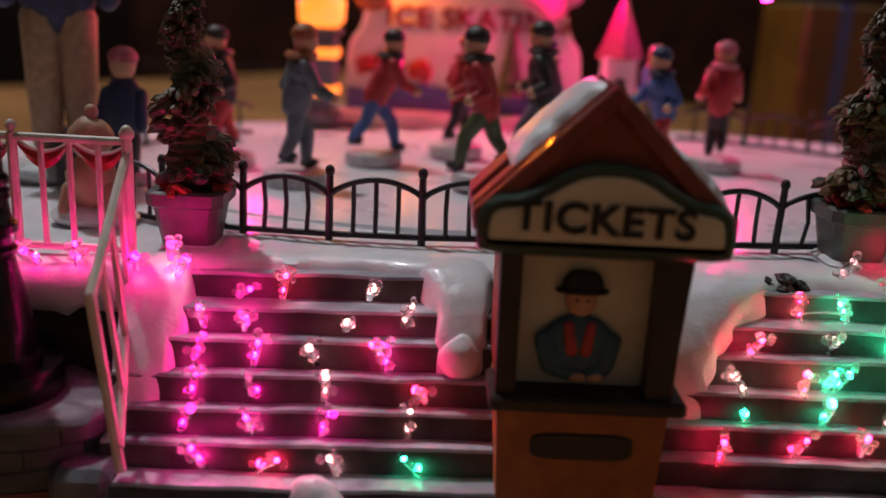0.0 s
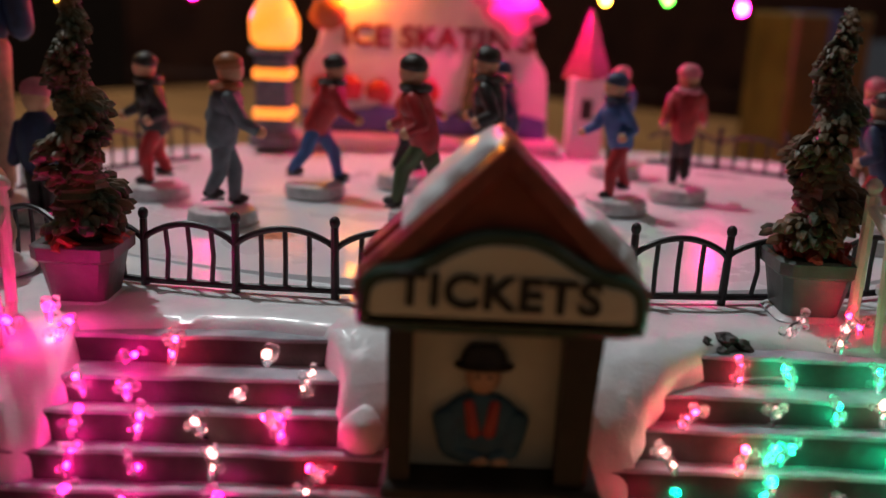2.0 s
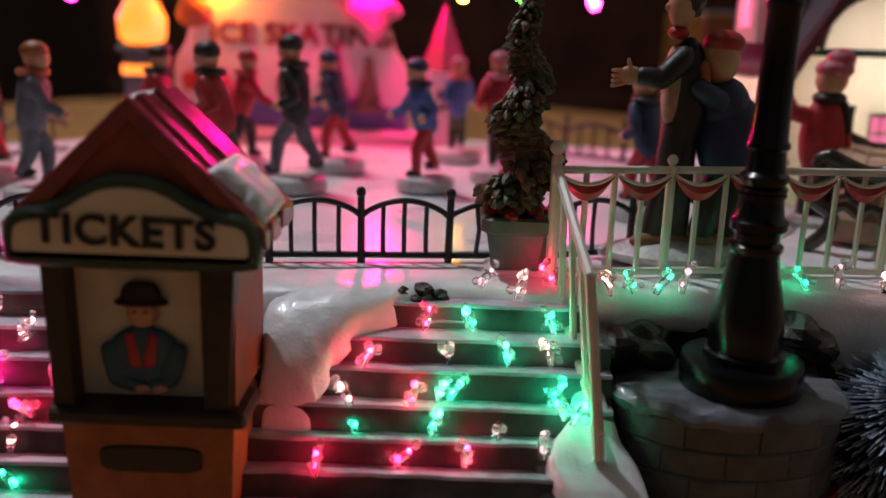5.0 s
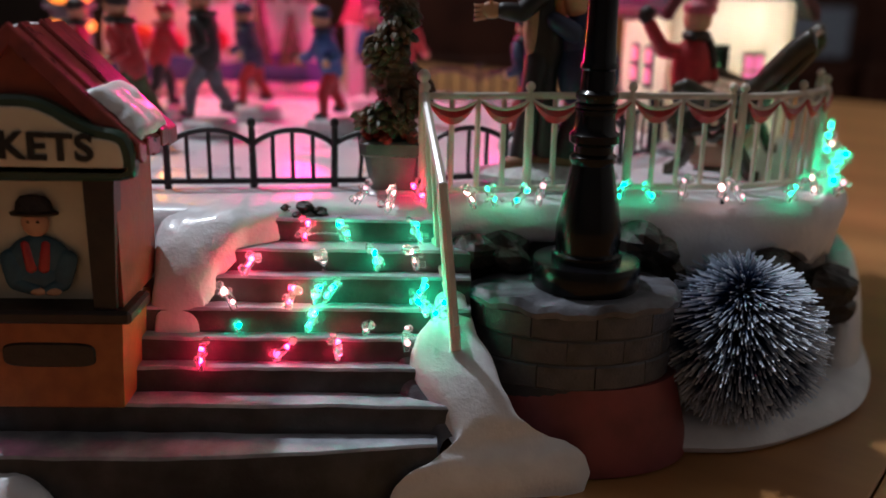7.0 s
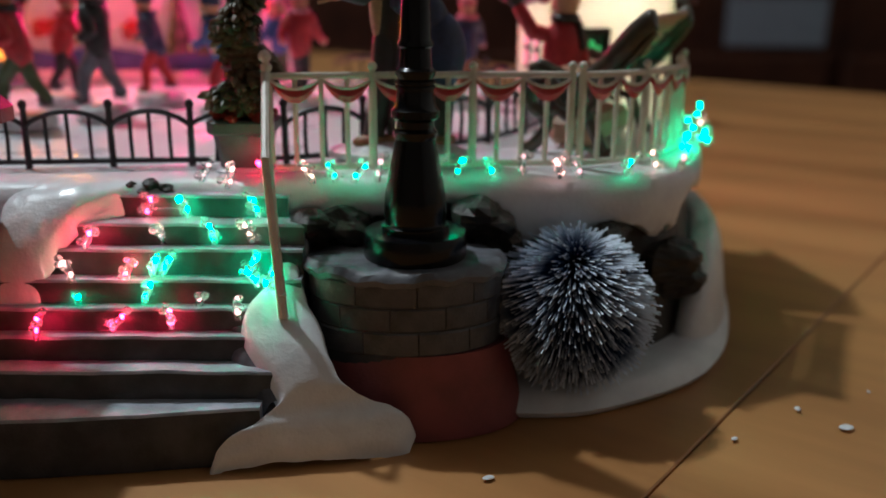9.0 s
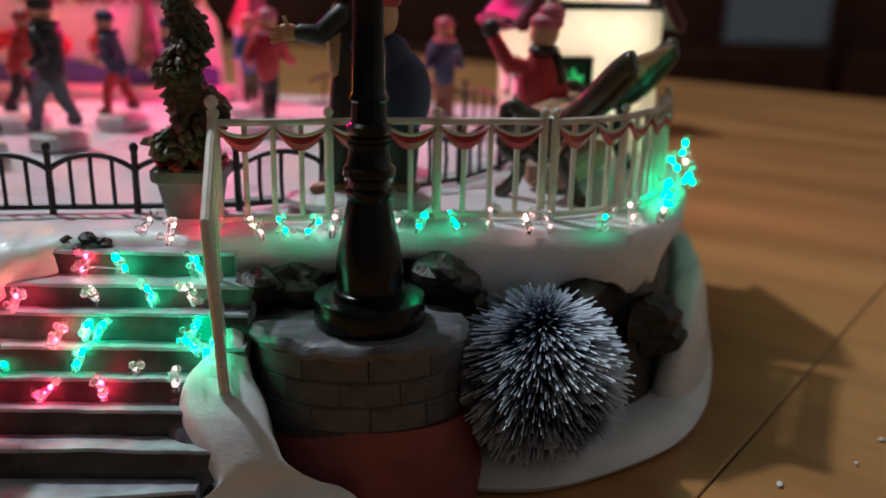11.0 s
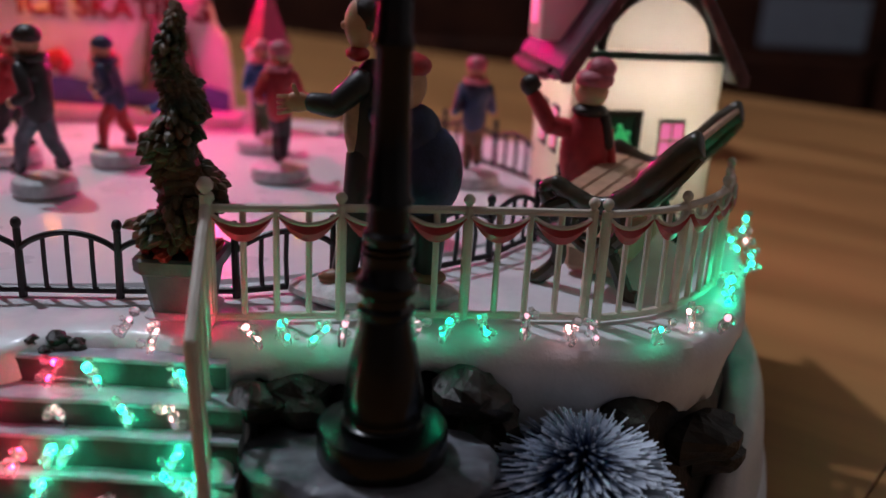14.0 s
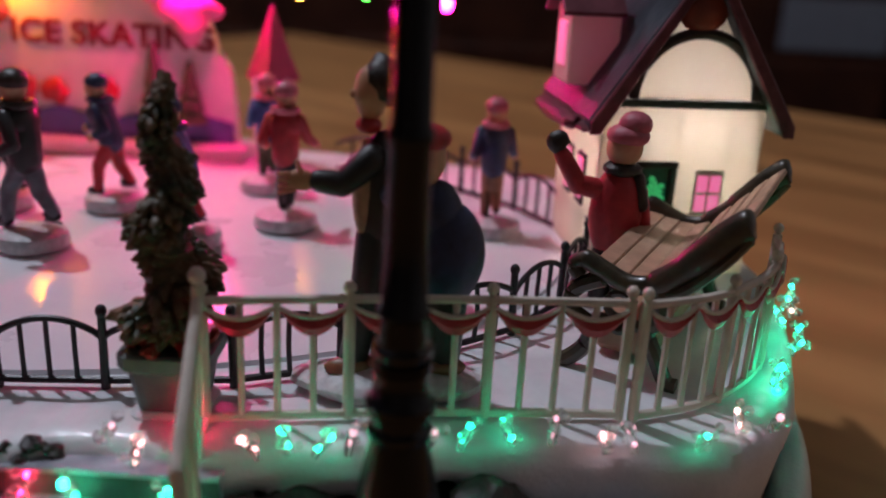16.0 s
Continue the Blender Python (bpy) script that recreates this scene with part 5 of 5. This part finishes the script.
    for sg in (-1, 1):
        part("dormer_roof", Geo().box((-0.2, 2.3 + sg * 0.6, e + 2.9), (1.9, 1.5, 0.16), turn=Matrix.Rotation(radians(-sg * 40), 3, "X")), PLUM, h, "plum dormer roof", smooth=False)
    return h


lit_house((17.15, 15.3, 6.0), 9, "cream miniature house glowing from inside with slate roof and green door", LITWALL)

# ---- ice skating sign wall at the back of the rink ----
sign = thing("ice_skating_sign", (-2.0, 27.2, 6.0), "white sculpted rink sign wall with red lettering and painted trees", "sign")
half = [(0.0, 8.6), (1.1, 8.3), (2.0, 7.4), (2.5, 6.6), (3.2, 6.7), (4.0, 6.3), (4.6, 5.4), (4.9, 4.4), (5.4, 3.6), (5.55, 2.0), (5.6, 0.0)]
o = [(p[0], p[1]) for p in curve_points([(-x, z) for x, z in half][::-1] + half[1:], 4)][::-1]
part("board", Geo().plate(o, 0.0, 0.7, 0.12), SIGNBOARD, sign, "white sculpted board")
lettering("ICE SKATING", 8.4, 1.0, 0.04, LETTERRED, sign, pose(0.55 * CM, -0.05 * CM, 4.95 * CM, 90, 0, 0), 1.05)
part("plinth", Geo().box((0, 0.1, 0.3), (12.2, 2.0, 0.7), bevel=0.2), SIGNBOARD, sign, "pale plinth", smooth=False)
part("skirting", Geo().plate([(-5.5, 0.6), (5.5, 0.6), (5.5, 1.5), (3, 2.1), (0.5, 1.5), (-2, 1.9), (-4, 1.45), (-5.5, 1.7)], -0.16, -0.02, 0.05), SIGNBLUE, sign, "violet-blue painted band")
rn = random.Random(9)
for x, z, s in ((-3.6, 2.6, 0.75), (-2.0, 2.5, 0.6), (-4.6, 2.7, 0.55), (0.0, 2.6, 0.7)):
    part("flower_bush", Geo().ell((x, -0.15, z), (s, 0.3, s * 0.85), 12, 8, lumps=0.4, lump_size=0.3), COATRED, sign, "red painted flower bush")
for x, hgt in ((2.2, 3.6), (3.7, 2.8)):
    g = Geo()
    for k in range(4):
        g.lathe([(0.75 - 0.15 * k, 0), (0.3 - 0.06 * k, hgt / 3.3)], (x, -0.2, 1.5 + k * hgt / 5), 12)
    part("relief_tree", g, MOSS, sign, "moulded fir tree")
part("balloon", Geo().ell((3.9, -0.3, 6.1), (1.4, 0.35, 1.2), 18, 12, lumps=0.5, lump_size=0.9), BALLOON, sign, "sculpted balloon shape tinted pink for the bulb glow")
part("balloon", Geo().ell((2.6, -0.35, 7.0), (0.8, 0.4, 0.7), 16, 10, lumps=0.25, lump_size=0.7), BALLOON, sign, "sculpted balloon shape tinted pink for the bulb glow")
part("balloon", Geo().ell((-4.3, -0.4, 5.9), (0.85, 0.45, 0.8), 16, 10, lumps=0.25, lump_size=0.7), ORANGE, sign, "orange sculpted balloon shape")

spire = thing("small_tower", (5.2, 27.0, 6.0), "small grey-pink tower with pointed roof beside the sign", "tower")
part("tower_wall", Geo().box((0, 0, 1.8), (1.5, 1.2, 3.6), bevel=0.08), SIGNBOARD, spire, smooth=False)
part("tower_roof", Geo().lathe([(1.15, 3.5), (0.7, 4.6), (0.05, 6.5)], seg=4), PLUM, spire, "pointed roof", smooth=False)
part("opening", Geo().box((0, -0.62, 2.2), (0.5, 0.08, 0.9), bevel=0.03), HAIR, spire, "dark opening", smooth=False)

tot = thing("orange_lantern", (-8.6, 26.4, 6.0), "tall lantern post glowing orange beside the rink sign", "lantern")
part("post", Geo().box((0, 0, 2.0), (1.5, 1.5, 4.0), bevel=0.15), GREY, tot, smooth=False)
part("plinth", Geo().box((0, 0, 0.3), (2.0, 2.0, 0.6), bevel=0.12), GREY, tot, smooth=False)
for z in (1.5, 3.2):
    part("glow_band", Geo().box((0, 0, z), (1.66, 1.66, 0.5), bevel=0.1), LANTERN, tot, "orange glowing band", smooth=False)
part("cap", Geo().box((0, 0, 4.15), (1.9, 1.9, 0.3), bevel=0.08), GREY, tot, smooth=False)
part("lantern_glass", Geo().lathe([(0.75, 4.3), (1.05, 4.6), (1.1, 5.5), (0.75, 6.2), (0.4, 6.7), (0.05, 6.9)], seg=20), LANTERN, tot, "orange glowing lantern")

# coloured bulbs on a cord over the back of the rink
BULBS = ((-18.7, 28.6, 12.1, YELLOW_BULB, "yellow"), (-12.7, 28.6, 12.5, PINK_BULB, "pink"), (-9.4, 28.6, 12.6, YELLOW_BULB, "yellow"), (-5.4, 26.45, 13.2, ORANGE_BULB, "orange"), (2.2, 26.2, 13.6, SIGN_BULB, "pink"),
         (6.0, 28.6, 13.0, YELLOW_BULB, "yellow"), (8.8, 28.6, 13.1, GREEN_BULB, "green"), (12.2, 28.6, 12.8, PINK_BULB, "pink"))
strand = thing("light_strand", (0, 0, 0), "dark cord strung with glowing coloured bulbs over the rink", "string light")
pts = curve_points([(-22, 28.6, 13.2)] + [(b[0], b[1], b[2] + 0.55) for b in BULBS] + [(18.5, 27.0, 14.4)], 6)
part("cord", Geo().tube(pts, 0.07, 6), IRON, strand, "dark cord")
for x, y, z, m, c in BULBS:
    b = part("bulb", Geo().ell((x, y, z), (0.25, 0.25, 0.32), 14, 10), m, strand, f"glowing {c} bulb")
    part("socket", Geo().lathe([(0.17, z + 0.22), (0.17, z + 0.5), (0.08, z + 0.6)], (x, y, 0), seg=12), IRON, b, "dark socket")

# ---- skaters ----


def skater(place, rz, coat, legs, hat, stride=0.6, lean=0.1, size=1.0, word=""):
    g = Geo()
    s = size
    hip = Vector((0, 0, 2.25 * s))
    g.lathe([(1.0, 0.0), (1.05, 0.1), (1.0, 0.42), (0.8, 0.5), (0.1, 0.52)], (0, 0, 0), 20, 4)
    for sg in (-1, 1):
        foot = Vector((sg * stride * s, 0.18 * sg, 0.65 * s + (0.25 * s if sg < 0 else 0)))
        knee = Vector((sg * stride * 0.6 * s + 0.15 * s, 0.15 * sg, 1.45 * s))
        g.limb(foot, knee, 0.16 * s, 0.22 * s, 1)
        g.limb(knee, hip + Vector((0, 0.12 * sg, 0)), 0.22 * s, 0.28 * s, 1)
        g.ell(foot + Vector((0.1 * s, 0, -0.05)), (0.3 * s, 0.14 * s, 0.15 * s), 10, 7, 5)
        g.box(foot + Vector((0.08 * s, 0, -0.22 * s)), (0.6 * s, 0.04, 0.08), bevel=0.01, slot=6)
    ch = hip + Vector((lean * 1.5 * s, 0, 1.0 * s))
    g.limb(hip, ch, 0.42 * s, 0.46 * s, 0, 14)
    g.ell(ch, (0.46 * s, 0.56 * s, 0.48 * s), 14, 10, 0)
    for sg in (-1, 1):
        el = ch + Vector((-0.35 * sg * s, 0.6 * sg * s, -0.45 * s))
        g.limb(ch + Vector((0, 0.45 * sg * s, 0.2 * s)), el, 0.2 * s, 0.18 * s, 0)
        hd = el + Vector((0.45 * s, 0.1 * sg * s, -0.25 * s))
        g.limb(el, hd, 0.18 * s, 0.14 * s, 0)
        g.ell(hd, 0.16 * s, slot=2)
    hd = ch + Vector((0.12 * s, 0, 0.85 * s))
    g.ell(hd, (0.36 * s, 0.34 * s, 0.4 * s), 14, 10, 2)
    g.ell(hd + Vector((-0.04, 0, 0.18 * s)), (0.39 * s, 0.38 * s, 0.3 * s), 14, 9, 3)
    g.tube([ch + Vector((0.36 * s * math.cos(a), 0.36 * s * math.sin(a), 0.45 * s)) for a in [2 * math.pi * i / 14 for i in range(14)]], 0.12 * s, 6, 3, closed=True)
    z = plat_z(place[0]) + 0.06
    solid("skater_figurine", (place[0], place[1], z), g, [coat, legs, SKIN, hat, FROSTBASE, COATBLACK, GREY], word, "figurine", "skaters on the ice", rz=rz)


skater((-7.6, 12.6), 20, GREY, GREY, ORANGE, 0.35, 0.1, 1.1, "painted skater in grey coat with tan hat on the ice")
skater((-5.4, 16.6), 10, COATRED, SKYBLUE, HAIR, 0.75, 0.35, 1.05, "painted skater in red coat and blue trousers leaning forward")
skater((-10.6, 16.0), -160, COATBLACK, COATRED, HAIR, 0.3, 0.1, 1.05, "painted skater in black coat and red trousers")
skater((0.4, 14.9), 160, COATBLACK, GREY, HAIR, 0.65, 0.05, 1.15, "painted skater in charcoal coat striding on the ice")
skater((1.3, 19.2), 180, NAVY, COATRED, NAVY, 0.5, 0.2, 1.0, "painted skater in navy coat and red trousers")
skater((4.8, 15.8), 200, SKYBLUE, COATRED, NAVY, 0.4, 0.2, 1.0, "painted skater in bright blue coat and red trousers")
skater((5.9, 22.4), 100, SKYBLUE, MOSS, PINKHAT, 0.2, 0.0, 0.95, "painted skater in blue coat with pink hood standing")
skater((-1.6, 12.8), 170, COATRED, MOSS, HAIR, 0.7, 0.2, 1.1, "painted skater in red coat and green trousers")
skater((7.4, 18.1), 80, COATRED, COATBLACK, PINKHAT, 0.2, 0.0, 1.05, "painted skater in a dark red long coat with pink hat")
skater((11.8, 12.1), 120, NAVY, COATRED, HAIR, 0.6, 0.2, 1.0, "painted skater in navy coat and red trousers leaning")
skater((14.2, 18.6), 90, NAVY, SHOE, PINKHAT, 0.15, 0.0, 1.0, "painted standing skater in navy coat with pink hood")
skater((-2.4, 18.6), 30, COATRED, COATBLACK, COATRED, 0.5, 0.2, 1.0, "painted skater in red coat and dark trousers")

# ---- clear string lights with glowing tips ----


def string_light(place, led, seed, word):
    rn = random.Random(seed)
    t = thing("string_light", place, word, "string light", "string lights on the steps", rz=rn.uniform(0, 360))
    g = Geo()
    d = Vector((rn.uniform(-1, 1), rn.uniform(-0.6, 0.6), rn.uniform(0.3, 1.2))).normalized()
    g.tube([(0, 0, -0.1), d * 0.12, d * 0.3], [0.06, 0.085, 0.07], 8)
    for k in range(6):
        e = Vector((rn.uniform(-1, 1), rn.uniform(-1, 1), rn.uniform(-0.3, 1))) * 0.14
        g.ell(d * rn.choice((0.05, 0.3, 0.34)) + e, rn.uniform(0.055, 0.092), 8, 6)
    g.v = [(x * 1.28, y * 1.28, z * 1.28) for x, y, z in g.v]
    d = d * 1.28
    c = part("cover", g, COVER, t, "clear knobbly plastic cover")
    c.visible_shadow = False
    for k in range(2):
        part("led", Geo().ell(d * (0.05 + 0.27 * k) + Vector((0.03 * k, 0, 0.02)), 0.06, 9, 6), led, t, "glowing led tip")


WORDS = {PINK_LED.name: "clear plastic string light glowing pink", RED_LED.name: "clear plastic string light glowing red",
         GREEN_LED.name: "clear plastic string light glowing green", CLEAR_LED.name: "clear plastic string light glowing warm white", SOFT_GREEN_LED.name: "clear plastic string light glowing soft green", DIM_LED.name: "clear plastic string light barely lit"}
P_, R_, G_, C_, D_, S_ = PINK_LED, RED_LED, GREEN_LED, CLEAR_LED, DIM_LED, SOFT_GREEN_LED
LEFT_A = ((-9.0, 3.62, 6.05, P_), (-8.83, 3.5, 5.6, P_), (-7.41, 3.45, 5.3, P_), (-6.45, 3.4, 5.3, R_), (-4.48, 3.4, 5.4, C_), (-8.08, 2.85, 4.78, P_), (-7.17, 2.82, 4.75, P_), (-4.95, 2.82, 4.85, C_), (-3.68, 2.85, 4.95, C_),
          (-8.19, 2.38, 4.1, P_), (-6.9, 2.38, 4.12, P_), (-5.52, 2.38, 4.2, C_), (-4.06, 2.38, 4.3, R_), (-4.0, 2.3, 4.15, P_))
LEFT_B = ((-8.16, 1.95, 3.48, P_), (-6.7, 1.95, 3.55, P_), (-5.3, 1.95, 3.55, C_), (-3.12, 1.95, 3.62, R_), (-8.3, 1.55, 2.88, P_), (-6.74, 1.55, 2.92, P_), (-5.3, 1.55, 2.92, P_), (-3.47, 1.55, 2.95, C_),
          (-7.72, 1.1, 2.32, P_), (-6.57, 1.1, 2.26, R_), (-4.9, 1.1, 2.26, C_), (-3.15, 1.1, 2.3, G_), (-11.0, 3.45, 5.85, P_), (-9.7, 3.4, 5.85, P_), (-11.9, 3.5, 5.85, P_))
RIGHT_A = ((3.92, 2.6, 4.75, R_), (5.26, 3.45, 5.3, R_), (6.37, 3.45, 5.35, G_), (8.17, 3.45, 5.35, G_), (5.82, 2.85, 4.8, D_), (7.11, 2.85, 4.8, G_), (8.08, 2.85, 4.85, C_), (3.75, 2.0, 4.05, C_), (5.01, 2.05, 4.05, R_), (5.85, 2.4, 4.1, G_), (5.6, 2.38, 4.08, G_))
RIGHT_B = ((3.87, 1.95, 3.48, G_), (5.48, 1.95, 3.5, G_), (6.85, 1.85, 3.46, D_), (8.05, 2.4, 4.15, G_), (8.33, 2.0, 3.95, G_), (8.5, 1.9, 3.85, G_), (7.87, 1.6, 3.2, D_), (3.07, 1.15, 2.85, R_), (4.74, 1.55, 2.92, R_), (6.23, 1.55, 3.0, R_), (6.5, 4.4, 6.1, D_), (7.32, 3.75, 6.05, C_), (8.23, 4.7, 6.1, R_))
EDGE = ((9.53, 4.15, 6.1, C_), (10.1, 4.34, 6.1, S_), (10.58, 4.3, 6.1, S_), (11.21, 4.45, 6.1, D_), (12.69, 4.75, 6.1, D_), (13.35, 4.9, 6.1, S_), (14.38, 5.1, 6.1, S_), (15.16, 5.25, 6.1, D_), (16.23, 5.1, 6.1, C_), (16.81, 5.1, 6.1, D_), (18.13, 5.4, 6.1, S_), (19.16, 6.1, 6.08, C_), (19.94, 6.5, 6.0, D_))
END = ((20.5, 8.2, 6.25, G_), (20.6, 8.1, 5.95, G_), (21.55, 10.0, 6.2, G_), (22.1, 10.9, 6.0, G_), (21.75, 11.3, 6.35, G_), (22.0, 12.0, 6.7, G_), (22.1, 11.8, 6.45, C_))
for i, (x, y, z, m) in enumerate(LEFT_A + LEFT_B + RIGHT_A + RIGHT_B + EDGE + END):
    string_light((x, y, z), m, i, WORDS[m.name])
solid("light_wire", (0, 0, 0), Geo().tube(curve_points([(5.3, 3.4, 5.4), (5.8, 3.3, 5.5), (6.4, 3.4, 5.4)], 6), 0.03, 5), COVER, "thin clear wire between string lights", "wire")
